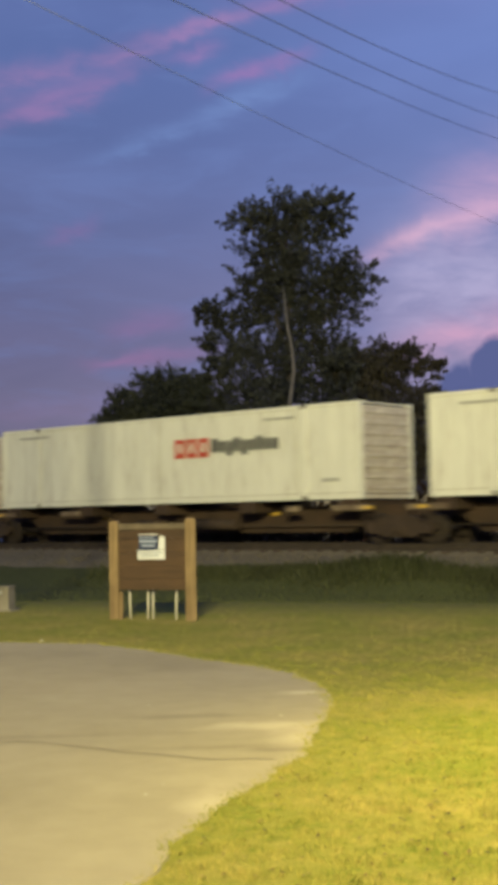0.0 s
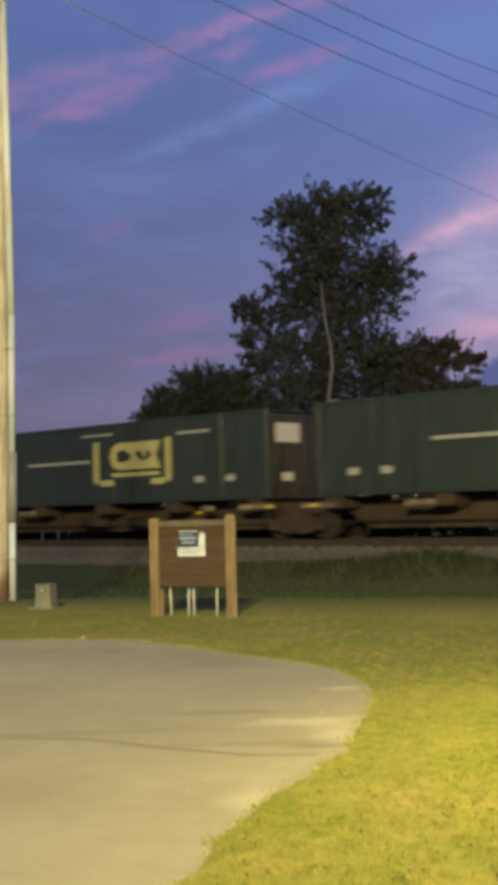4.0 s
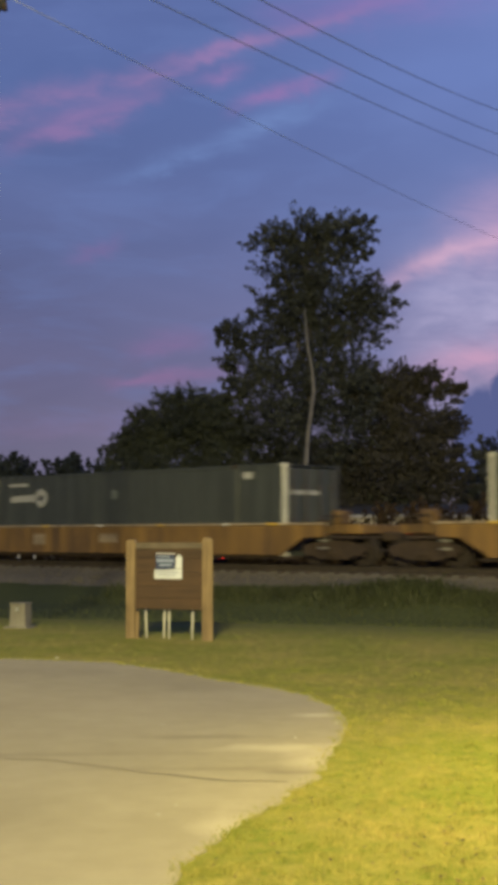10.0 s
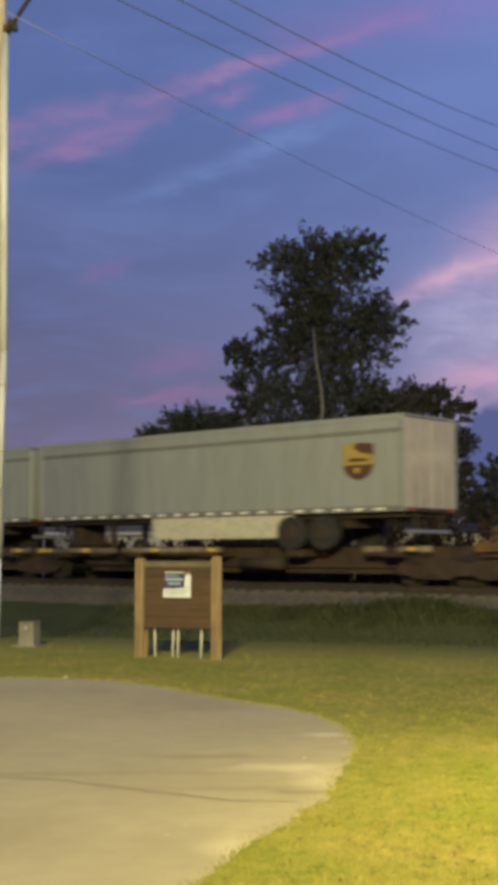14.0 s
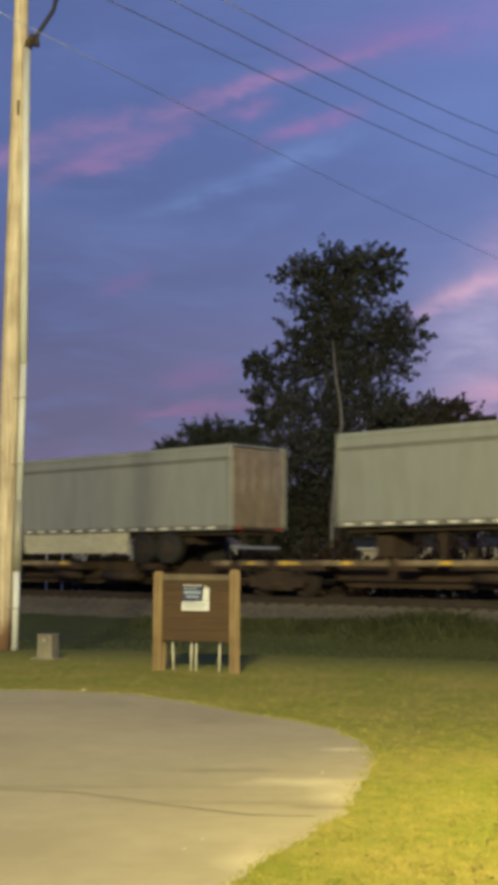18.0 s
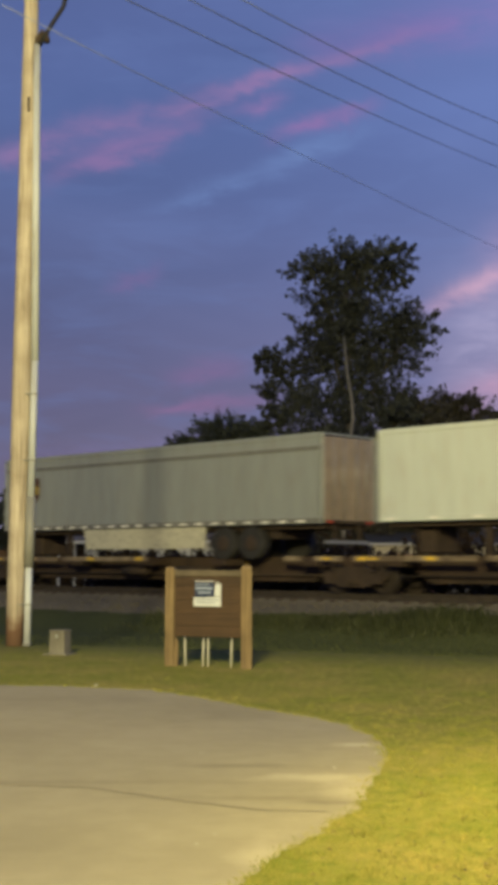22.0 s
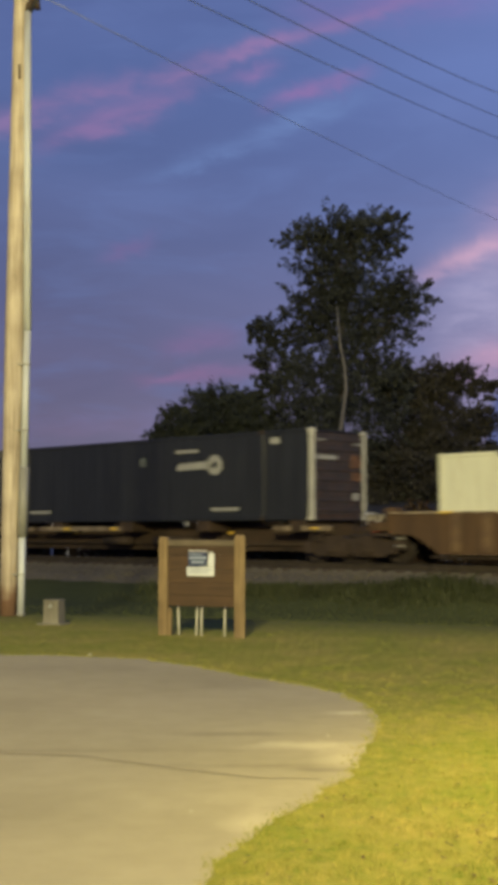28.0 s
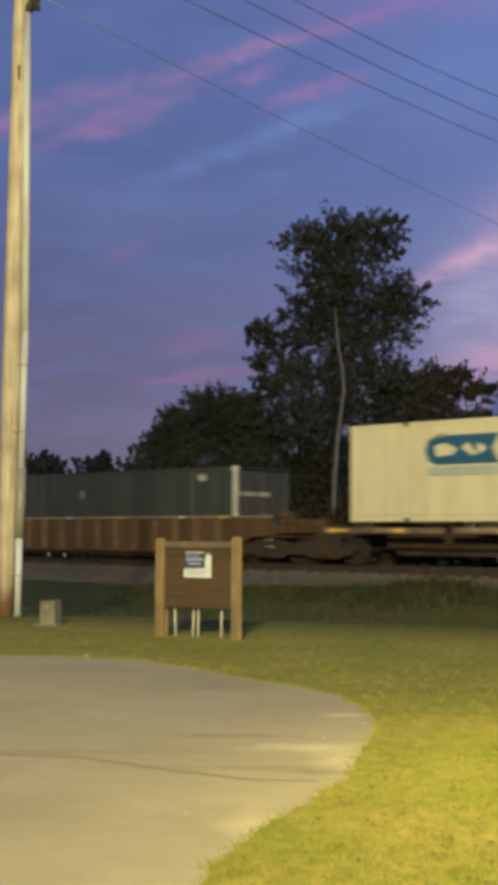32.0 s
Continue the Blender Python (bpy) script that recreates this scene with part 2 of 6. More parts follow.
def asphalt_material():
    """Old grey asphalt with pale aggregate, tyre-worn lanes and stains."""
    m = bpy.data.materials.new("old_asphalt")
    m.use_nodes = True
    t = m.node_tree
    b = t.nodes["Principled BSDF"]
    co = t.nodes.new("ShaderNodeTexCoord").outputs["Object"]

    def noise_tex(s, det, rough=0.55):
        n = t.nodes.new("ShaderNodeTexNoise")
        t.links.new(co, n.inputs["Vector"])
        n.inputs["Scale"].default_value, n.inputs["Detail"].default_value, n.inputs["Roughness"].default_value = s, det, rough
        return n.outputs["Fac"]

    big, mid, grit = noise_tex(0.6, 4), noise_tex(4.0, 6, 0.6), noise_tex(110, 3, 0.7)
    v = math_node(t, "ADD", math_node(t, "MULTIPLY", big, 0.4), math_node(t, "ADD", math_node(t, "MULTIPLY", mid, 0.3), math_node(t, "MULTIPLY", grit, 0.3)))
    col = ramp_node(t, v, [(0.34, (0.258, 0.228, 0.160)), (0.5, (0.304, 0.270, 0.192)), (0.66, (0.350, 0.312, 0.224))])
    sp = t.nodes.new("ShaderNodeSeparateXYZ")
    t.links.new(co, sp.inputs[0])
    drift = noise_tex(2.2, 6, 0.65)
    for cx, cy, rx, ry, gain, tone in ((0.55, 9.75, 0.55, 0.22, 0.75, (0.46, 0.41, 0.30)), (0.66, 9.2, 0.22, 0.55, 0.7, (0.46, 0.41, 0.30)), (0.9, 11.5, 0.25, 0.16, 0.9, (0.46, 0.41, 0.30)),
                                       (0.05, 7.2, 0.16, 0.5, 0.6, (0.46, 0.41, 0.30)), (-1.2, 12.4, 1.6, 1.0, 0.2, (0.38, 0.33, 0.24)), (-1.5, 15.2, 1.0, 0.4, 0.22, (0.17, 0.15, 0.11)), (-0.2, 13.6, 0.5, 0.5, 0.2, (0.17, 0.15, 0.11)),
                                       (-1.7, 9.5, 1.6, 0.10, 0.4, (0.17, 0.145, 0.10)), (0.0, 8.9, 0.8, 0.12, 0.5, (0.17, 0.145, 0.10)), (-2.6, 12.0, 1.2, 0.5, 0.15, (0.17, 0.15, 0.11)),
                                       (-1.3, 7.4, 0.5, 0.9, 0.15, (0.18, 0.158, 0.115)), (-0.1, 10.3, 0.5, 0.12, 0.5, (0.16, 0.14, 0.10)), (0.5, 8.75, 0.3, 0.10, 0.6, (0.15, 0.13, 0.095))):
        ex = math_node(t, "POWER", math_node(t, "DIVIDE", math_node(t, "SUBTRACT", sp.outputs[0], cx), rx), 2.0)
        ey = math_node(t, "POWER", math_node(t, "DIVIDE", math_node(t, "SUBTRACT", sp.outputs[1], cy), ry), 2.0)
        d = math_node(t, "SUBTRACT", math_node(t, "MULTIPLY", drift, 2.4), math_node(t, "SQRT", math_node(t, "ADD", ex, ey)))
        k = ramp_node(t, d, [(0.0, (0, 0, 0)), (1.0, (gain, gain, gain))])
        col = mix_node(t, k, col, tone)
    t.links.new(col, b.inputs["Base Color"])
    b.inputs["Roughness"].default_value = 0.85
    b.inputs["Specular IOR Level"].default_value = 0.25
    bp = t.nodes.new("ShaderNodeBump")
    bp.inputs["Strength"].default_value, bp.inputs["Distance"].default_value = 0.5, 0.01
    t.links.new(grit, bp.inputs["Height"])
    t.links.new(bp.outputs[0], b.inputs["Normal"])
    return m


def wood_material(name, a, b_, scale=3.0, stain=None):
    m = bpy.data.materials.new(name)
    m.use_nodes = True
    t = m.node_tree
    b = t.nodes["Principled BSDF"]
    co = t.nodes.new("ShaderNodeTexCoord").outputs["Object"]
    mp = t.nodes.new("ShaderNodeMapping")
    t.links.new(co, mp.inputs[0])
    mp.inputs["Scale"].default_value = (1, 1, 0.06) if scale > 0 else (0.06, 1, 1)
    s = abs(scale)
    n = t.nodes.new("ShaderNodeTexNoise")
    t.links.new(mp.outputs[0], n.inputs["Vector"])
    n.inputs["Scale"].default_value, n.inputs["Detail"].default_value = s * 10, 6
    n2 = t.nodes.new("ShaderNodeTexNoise")
    t.links.new(co, n2.inputs["Vector"])
    n2.inputs["Scale"].default_value, n2.inputs["Detail"].default_value = s, 4
    v = math_node(t, "ADD", math_node(t, "MULTIPLY", n.outputs["Fac"], 0.6), math_node(t, "MULTIPLY", n2.outputs["Fac"], 0.4))
    col = ramp_node(t, v, [(0.32, a), (0.68, b_)])
    if stain:
        sp = t.nodes.new("ShaderNodeSeparateXYZ")
        t.links.new(co, sp.inputs[0])
        damp = math_node(t, "SUBTRACT", math_node(t, "MULTIPLY", n2.outputs["Fac"], 2.0), sp.outputs[2])
        col = mix_node(t, ramp_node(t, damp, [(0.0, (0, 0, 0)), (0.6, (0.85, 0.85, 0.85))]), col, stain)
    r = t.nodes.new("ShaderNodeObjectInfo").outputs["Random"]
    g = math_node(t, "MULTIPLY_ADD", r, 0.3, 0.85)
    c = t.nodes.new("ShaderNodeCombineColor")
    for i in range(3):
        t.links.new(g, c.inputs[i])
    t.links.new(mix_node(t, 1.0, col, c.outputs[0], "MULTIPLY"), b.inputs["Base Color"])
    b.inputs["Roughness"].default_value = 0.8
    bp = t.nodes.new("ShaderNodeBump")
    bp.inputs["Strength"].default_value, bp.inputs["Distance"].default_value = 0.4, 0.01
    t.links.new(n.outputs["Fac"], bp.inputs["Height"])
    t.links.new(bp.outputs[0], b.inputs["Normal"])
    return m


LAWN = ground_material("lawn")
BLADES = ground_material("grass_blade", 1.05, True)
ASPHALT = asphalt_material()
POST_WOOD = wood_material("treated_post", (0.085, 0.056, 0.024), (0.20, 0.14, 0.07))
BOARD_WOOD = wood_material("stained_board", (0.030, 0.017, 0.008), (0.062, 0.034, 0.016), -3.0)
POLE_WOOD = wood_material("pole_wood", (0.19, 0.152, 0.110), (0.46, 0.405, 0.32), 2.0, stain=(0.09, 0.032, 0.012))
BARK = wood_material("bark", (0.05, 0.042, 0.035), (0.12, 0.10, 0.085), 2.0)
PALE_BARK = wood_material("pale_bark", (0.12, 0.11, 0.095), (0.26, 0.24, 0.20), 2.0)
LEAF_DARK = leaf_material("dark_foliage", (0.040, 0.045, 0.038), (0.055, 0.061, 0.050), (0.080, 0.086, 0.068))
LEAF_RUSSET = leaf_material("russet_foliage", (0.044, 0.042, 0.032), (0.064, 0.059, 0.043), (0.090, 0.080, 0.058))
LEAF_SHRUB = leaf_material("shrub_foliage", (0.042, 0.049, 0.034), (0.056, 0.064, 0.043), (0.078, 0.086, 0.056))
LEAF_FAR = leaf_material("far_foliage", (0.050, 0.058, 0.044), (0.066, 0.076, 0.056), (0.090, 0.100, 0.07))
WEEDS = leaf_material("weed_blade", (0.026, 0.034, 0.012), (0.038, 0.046, 0.017), (0.055, 0.060, 0.026))
DEAD_LEAF = leaf_material("dead_leaf", (0.035, 0.020, 0.009), (0.08, 0.045, 0.02), (0.15, 0.10, 0.045))
DRY_BRUSH = leaf_material("dry_brush", (0.026, 0.016, 0.008), (0.042, 0.026, 0.012), (0.065, 0.042, 0.02))
LOOSE_STONE = surface("loose_stone", (0.10, 0.088, 0.066), 0.9, spread=0.2, scale=6, fine=22, bump=0.6)
BALLAST = surface("ballast_stone", (0.125, 0.110, 0.082), 0.9, spread=0.14, scale=6, fine=22, bump=1.0)
TIE = surface("creosoted_tie", (0.055, 0.042, 0.033), 0.85, spread=0.25, per_piece=0.3)
RAIL_STEEL = surface("rail_steel", (0.034, 0.026, 0.019), 0.8, 0.0, spread=0.2)
RAIL_HEAD = surface("worn_rail_head", (0.11, 0.10, 0.09), 0.5, 0.5, spread=0.05)
DARK_STEEL = surface("grimy_steel", (0.036, 0.024, 0.016), 0.85, 0.0, spread=0.3, dirt=(0.048, 0.030, 0.019), dirt_amount=0.5)
BROWN_STEEL = surface("brown_car_paint", (0.080, 0.045, 0.019), 0.8, spread=0.25, dirt=(0.075, 0.045, 0.024), dirt_amount=0.5, streaks=True)
SPINE_STEEL = surface("grimy_flat_car_paint", (0.038, 0.024, 0.014), 0.85, spread=0.35, scale=1.2, dirt=(0.052, 0.030, 0.018), dirt_amount=0.5)
YELLOW_STEEL = surface("ochre_car_paint", (0.215, 0.124, 0.032), 0.65, spread=0.25, scale=1.1, dirt=(0.080, 0.048, 0.022), dirt_amount=0.75, streaks=True)
WHEEL_STEEL = surface("wheel_steel", (0.026, 0.019, 0.014), 0.7, 0.1, spread=0.25)
RUBBER = surface("tyre_rubber", (0.022, 0.021, 0.020), 0.8, spread=0.2)
HUB_WHITE = surface("white_wheel_disc", (0.32, 0.31, 0.28), 0.5, spread=0.12, dirt=(0.12, 0.10, 0.08), dirt_amount=0.4)
WHITE_VAN = surface("white_trailer_skin", (0.59, 0.64, 0.57), 0.36, spread=0.04, dirt=(0.50, 0.48, 0.41), dirt_amount=0.35, streaks=True)
WHITE_BOX = surface("white_container_paint", (0.69, 0.71, 0.63), 0.36, spread=0.05, dirt=(0.44, 0.42, 0.36), dirt_amount=0.35, streaks=True)
CREAM_BOX = surface("cream_container_paint", (0.66, 0.62, 0.43), 0.45, spread=0.05, dirt=(0.54, 0.47, 0.30), dirt_amount=0.4, streaks=True)
GREEN_BOX = surface("dark_green_container_paint", (0.022, 0.032, 0.028), 0.38, spread=0.2, dirt=(0.046, 0.048, 0.040), dirt_amount=0.5, streaks=True)
NAVY_BOX = surface("charcoal_blue_container_paint", (0.0195, 0.0215, 0.0245), 0.42, spread=0.18, dirt=(0.032, 0.033, 0.034), dirt_amount=0.3, streaks=True)
# lighter copy of the charcoal paint, with the lamps' sheen put into its colour
SHEEN_BOX = surface("sheen_charcoal_container_paint", (0.044, 0.050, 0.043), 0.42, spread=0.2, dirt=(0.062, 0.066, 0.056), dirt_amount=0.3, streaks=True)
GREY_BOX = surface("grey_panel_paint", (0.15, 0.17, 0.15), 0.45, spread=0.1, dirt=(0.09, 0.09, 0.08), dirt_amount=0.3)
ORANGE_BOX = surface("orange_container_paint", (0.37, 0.106, 0.020), 0.34, spread=0.08, dirt=(0.26, 0.076, 0.018), dirt_amount=0.35, streaks=True)
PALE_BOX = surface("pale_cream_container_paint", (0.66, 0.67, 0.52), 0.45, spread=0.04, dirt=(0.50, 0.47, 0.34), dirt_amount=0.35, streaks=True)
SILVER_BOX = surface("silver_grey_trailer_skin", (0.315, 0.340, 0.318), 0.40, 0.2, spread=0.06, dirt=(0.28, 0.27, 0.23), dirt_amount=0.35, streaks=True)
BAND_GREY = surface("trailer_rail_grey", (0.20, 0.20, 0.18), 0.5, 0.2)
SKIRT = surface("pale_skirt_panel", (0.52, 0.50, 0.38), 0.5, spread=0.08, dirt=(0.30, 0.28, 0.2), dirt_amount=0.4)
RUST_DOOR = surface("rusty_door", (0.50, 0.38, 0.23), 0.75, spread=0.2, scale=2, dirt=(0.40, 0.19, 0.07), dirt_amount=0.65)
DOOR_GREY = surface("door_grey", (0.54, 0.51, 0.43), 0.55, spread=0.12, dirt=(0.3, 0.22, 0.16), dirt_amount=0.5)
MARK_YELLOW = surface("yellow_marking", (0.44, 0.40, 0.15), 0.5, spread=0.08)
MARK_WHITE = surface("white_marking", (0.33, 0.33, 0.30), 0.5, spread=0.06)
MARK_BLUE = surface("blue_marking", (0.020, 0.10, 0.22), 0.5, spread=0.1)
MARK_RED = surface("red_marking", (0.46, 0.06, 0.03), 0.5, spread=0.1)
MARK_DARK = surface("dark_marking", (0.055, 0.058, 0.06), 0.5, spread=0.1)
MARK_BROWN = surface("brown_marking", (0.085, 0.040, 0.018), 0.5, spread=0.1)
MARK_GOLD = surface("gold_marking", (0.36, 0.27, 0.06), 0.45, spread=0.08)
REFLECT_WHITE = surface("white_reflective_tape", (0.85, 0.83, 0.76), 0.3, spread=0.04)
REFLECT_YELLOW = surface("yellow_reflector", (0.70, 0.46, 0.05), 0.3, spread=0.04)
GALVANISED = surface("galvanised_steel", (0.34, 0.35, 0.35), 0.45, 0.6, spread=0.1)
GREY_CONDUIT = surface("grey_conduit", (0.20, 0.20, 0.185), 0.5, spread=0.08)
DULL_ROD = surface("dull_door_rod", (0.050, 0.040, 0.032), 0.6, spread=0.2)
GREEN_DOOR = surface("grimy_green_door", (0.030, 0.028, 0.022), 0.5, spread=0.2, dirt=(0.050, 0.034, 0.022), dirt_amount=0.5)
BROWN_END = surface("sooty_end_paint", (0.034, 0.028, 0.024), 0.55, spread=0.25, dirt=(0.075, 0.042, 0.025), dirt_amount=0.5)
RUST_PATCH = surface("rusty_patch", (0.13, 0.065, 0.035), 0.8, spread=0.3, scale=4)
PLACARD = surface("white_placard", (0.55, 0.50, 0.45), 0.5, spread=0.05)
WHITE_PLASTIC = surface("white_plastic", (0.42, 0.41, 0.34), 0.5, spread=0.05)
WIRE = surface("black_cable", (0.010, 0.010, 0.014), 0.8)
LINE_WIRE = surface("weathered_aluminium_cable", (0.135, 0.165, 0.28), 0.9)
SERVICE_WIRE = surface("pale_service_cable", (0.22, 0.25, 0.38), 0.9)
PEDESTAL = surface("stained_concrete", (0.15, 0.14, 0.115), 0.9, spread=0.2, bump=0.4)
ROOF_SLATE = surface("blue_grey_shingles", (0.175, 0.150, 0.118), 0.85, spread=0.2)
WALL_WHITE = surface("white_siding", (0.50, 0.49, 0.46), 0.7, spread=0.06)
WINDOW_DARK = surface("dark_window", (0.02, 0.022, 0.03), 0.15)
TAIL_RED = surface("lit_tail_lamp", (1.0, 0.03, 0.02), 0.3, emit=5.0)
CAR_PAINT = surface("grey_car_paint", (0.018, 0.017, 0.016), 0.85, spec=0.1)
TAR = surface("tar_seam", (0.215, 0.186, 0.134), 0.8, spread=0.2)
LAMP_GLASS = surface("lit_lamp_glass", (1.0, 0.82, 0.48), 0.3, emit=6.0)

# ---- building helpers ----


def part(name, bm, material, parent, label=""):
    """Links a bmesh as one mesh object under a thing or a part (or alone, when parent is None)."""
    me = bpy.data.meshes.new(name)
    bm.to_mesh(me)
    bm.free()
    me.materials.append(material)
    ob = new(name, me)
    if parent:
        ob.parent = parent
    if label:
        tagged(ob, label)
    return ob


def share(name, me, parent, m=None):
    ob = new(name, me)
    ob.parent = parent
    if m is not None:
        ob.matrix_basis = m
    return ob


def thing(name, label, category, group="", m=None):
    ob = new(name)
    ob.empty_display_size = 0.2
    if m is not None:
        ob.matrix_basis = m
    return tagged(ob, label, category, group)


def box(x0, x1, y0, y1, z0, z1, bm=None, chamfer=0.0):
    bm = bm or bmesh.new()
    made = bmesh.ops.create_cube(bm, size=1.0)["verts"]
    for v in made:
        v.co = Vector(((x0 + x1) / 2 + v.co.x * (x1 - x0), (y0 + y1) / 2 + v.co.y * (y1 - y0), (z0 + z1) / 2 + v.co.z * (z1 - z0)))
    if chamfer:
        edges = list({e for v in made for e in v.link_edges})
        bmesh.ops.bevel(bm, geom=edges, offset=chamfer, segments=1, affect="EDGES")
    return bm


def rod(a, b, r0, r1=None, bm=None, sides=10, caps=True):
    """A round bar from a to b, tapering from r0 to r1."""
    bm = bm or bmesh.new()
    a, b = Vector(a), Vector(b)
    r1 = r0 if r1 is None else r1
    q = (b - a).to_track_quat("Z", "Y")
    rings = []
    for p, r in ((a, r0), (b, r1)):
        rings.append([bm.verts.new(p + q @ Vector((r * math.cos(i * math.tau / sides), r * math.sin(i * math.tau / sides), 0))) for i in range(sides)])
    for i in range(sides):
        bm.faces.new((rings[0][i], rings[0][(i + 1) % sides], rings[1][(i + 1) % sides], rings[1][i])).smooth = True
    if caps:
        bm.faces.new(rings[0][::-1])
        bm.faces.new(rings[1])
    return bm


def tube(points, radii, bm=None, sides=8):
    """A bent tube through the points, its ring carried along without twist."""
    bm = bm or bmesh.new()
    rings = []
    pts = [Vector(p) for p in points]
    side = None
    for i, p in enumerate(pts):
        way = (pts[min(i + 1, len(pts) - 1)] - pts[max(i - 1, 0)]).normalized()
        if side is None:
            side = way.orthogonal().normalized()
        side = (side - way * side.dot(way)).normalized()
        up = way.cross(side)
        r = radii[i] if isinstance(radii, (list, tuple)) else radii
        rings.append([bm.verts.new(p + (side * math.cos(k * math.tau / sides) + up * math.sin(k * math.tau / sides)) * r) for k in range(sides)])
    for a, b in zip(rings, rings[1:]):
        for k in range(sides):
            bm.faces.new((a[k], a[(k + 1) % sides], b[(k + 1) % sides], b[k])).smooth = True
    bm.faces.new(rings[0][::-1])
    bm.faces.new(rings[-1])
    return bm


def slab(outline, y0, y1, bm=None):
    """A plate: the outline in (x, z), from y0 to y1."""
    bm = bm or bmesh.new()
    near = [bm.verts.new((x, y0, z)) for x, z in outline]
    far = [bm.verts.new((x, y1, z)) for x, z in outline]
    bm.faces.new(near)
    bm.faces.new(far[::-1])
    n = len(near)
    for i in range(n):
        bm.faces.new((near[i], far[i], far[(i + 1) % n], near[(i + 1) % n]))
    bmesh.ops.recalc_face_normals(bm, faces=bm.faces)
    return bm


def sheet(profile, z0, z1):
    """A folded sheet: profile in (x, y), upright from z0 to z1."""
    bm = bmesh.new()
    lo = [bm.verts.new((x, y, z0)) for x, y in profile]
    hi = [bm.verts.new((x, y, z1)) for x, y in profile]
    for i in range(len(lo) - 1):
        bm.faces.new((lo[i], lo[i + 1], hi[i + 1], hi[i]))
    return bm


def track_pose(s, off, z):
    """A place on the line: s metres along it, off metres beyond the train's near side."""
    c, n = math.cos(radians(TURN)), math.sin(radians(TURN))
    along, across = Vector((c, n, 0)), Vector((-n, c, 0))
    p = across * (SIDE + off) + along * s
    return pose(p.x, p.y, z, 0, 0, TURN)


# ---- ground, road, pavement ----


def ground_height(x, y):
    d = (x * math.sin(radians(-TURN)) + y * math.cos(radians(TURN))) - SIDE     # past the train's near side
    h = 0.05 * noise.noise(Vector((x * 0.12, y * 0.12, 3.0))) * min(1, max(0, (math.hypot(x, y) - 14) / 10))
    q = 0.369 * x + 0.929 * y - 22.15 + 0.25 * noise.noise(Vector((x * 0.4, y * 0.4, 9.0)))      # past the lip of the swale
    lip, fall = min(1, max(0, q / 0.9)), min(1, max(0, q / 4.5))
    h -= 0.05 * lip * lip * (3 - 2 * lip) + 0.38 * fall * fall * (3 - 2 * fall)
    foot = min(1, max(0, (d + 4.6) / 2.4))
    h += 0.44 * foot * foot * (3 - 2 * foot)
    if d > 6:
        h -= 0.16 * min(1, (d - 6) / 5)
    return h


def build_ground():
    bm = bmesh.new()
    xs = [-3000, -900, -300, -120, -70] + [-46 + 2.0 * i for i in range(17)] + [-13 + 0.5 * i for i in range(59)] + [18 + 2.0 * i for i in range(15)] + [70, 120, 300, 900, 3000]
    ys = [-600, -150, -70, -40, -12] + [-4 + 1.6 * i for i in range(13)] + [16 + 0.22 * i for i in range(82)] + [34.4 + 1.6 * i for i in range(39)] + [104, 125, 160, 220, 400, 900, 3500]
    grid = [[bm.verts.new((x, y, ground_height(x, y) if abs(x) < 100 and -15 < y < 130 else (-0.22 if y > 60 else 0))) for x in xs] for y in ys]
    for j in range(len(ys) - 1):
        for i in range(len(xs) - 1):
            bm.faces.new((grid[j][i], grid[j][i + 1], grid[j + 1][i + 1], grid[j + 1][i])).smooth = True
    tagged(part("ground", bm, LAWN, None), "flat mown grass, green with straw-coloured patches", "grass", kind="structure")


EDGE = [(-30.0, 17.4), (-9.0, 17.3), (-3.4, 16.9), (-1.95, 16.66), (-1.1, 16.1), (-0.43, 15.08), (0.22, 14.0), (0.76, 13.25), (1.02, 12.3), (1.12, 11.31), (1.04, 10.5),
        (0.83, 9.45), (0.62, 8.55), (0.42, 7.95), (0.20, 7.36), (0.02, 6.92), (-0.12, 6.4), (-0.25, 5.7), (-0.6, 4.6), (-0.9, 2.0), (-1.0, -8.0), (-30.0, -8.0)]


def edge_curve():
    pts = [Vector((*p, 0)) for p in EDGE]
    out = []
    for i in range(len(pts) - 1):
        a, b, c, d = pts[max(i - 1, 0)], pts[i], pts[i + 1], pts[min(i + 2, len(pts) - 1)]
        steps = max(2, int((c - b).length / 0.04)) if (c - b).length < 3 else 8
        for k in range(steps):
            t = k / steps
            q = 0.5 * ((2 * b) + (c - a) * t + (2 * a - 5 * b + 4 * c - d) * t * t + (3 * b - a - 3 * c + d) * t ** 3)
            w = 0.08 * noise.noise(q * 2.3) + 0.045 * noise.noise(q * 7.0) + 0.025 * noise.noise(q * 19.0)
            if 3 < q.y < 18.5 and q.x > -9:
                q += Vector((w, w * 0.8, 0))
            out.append(q)
    return out


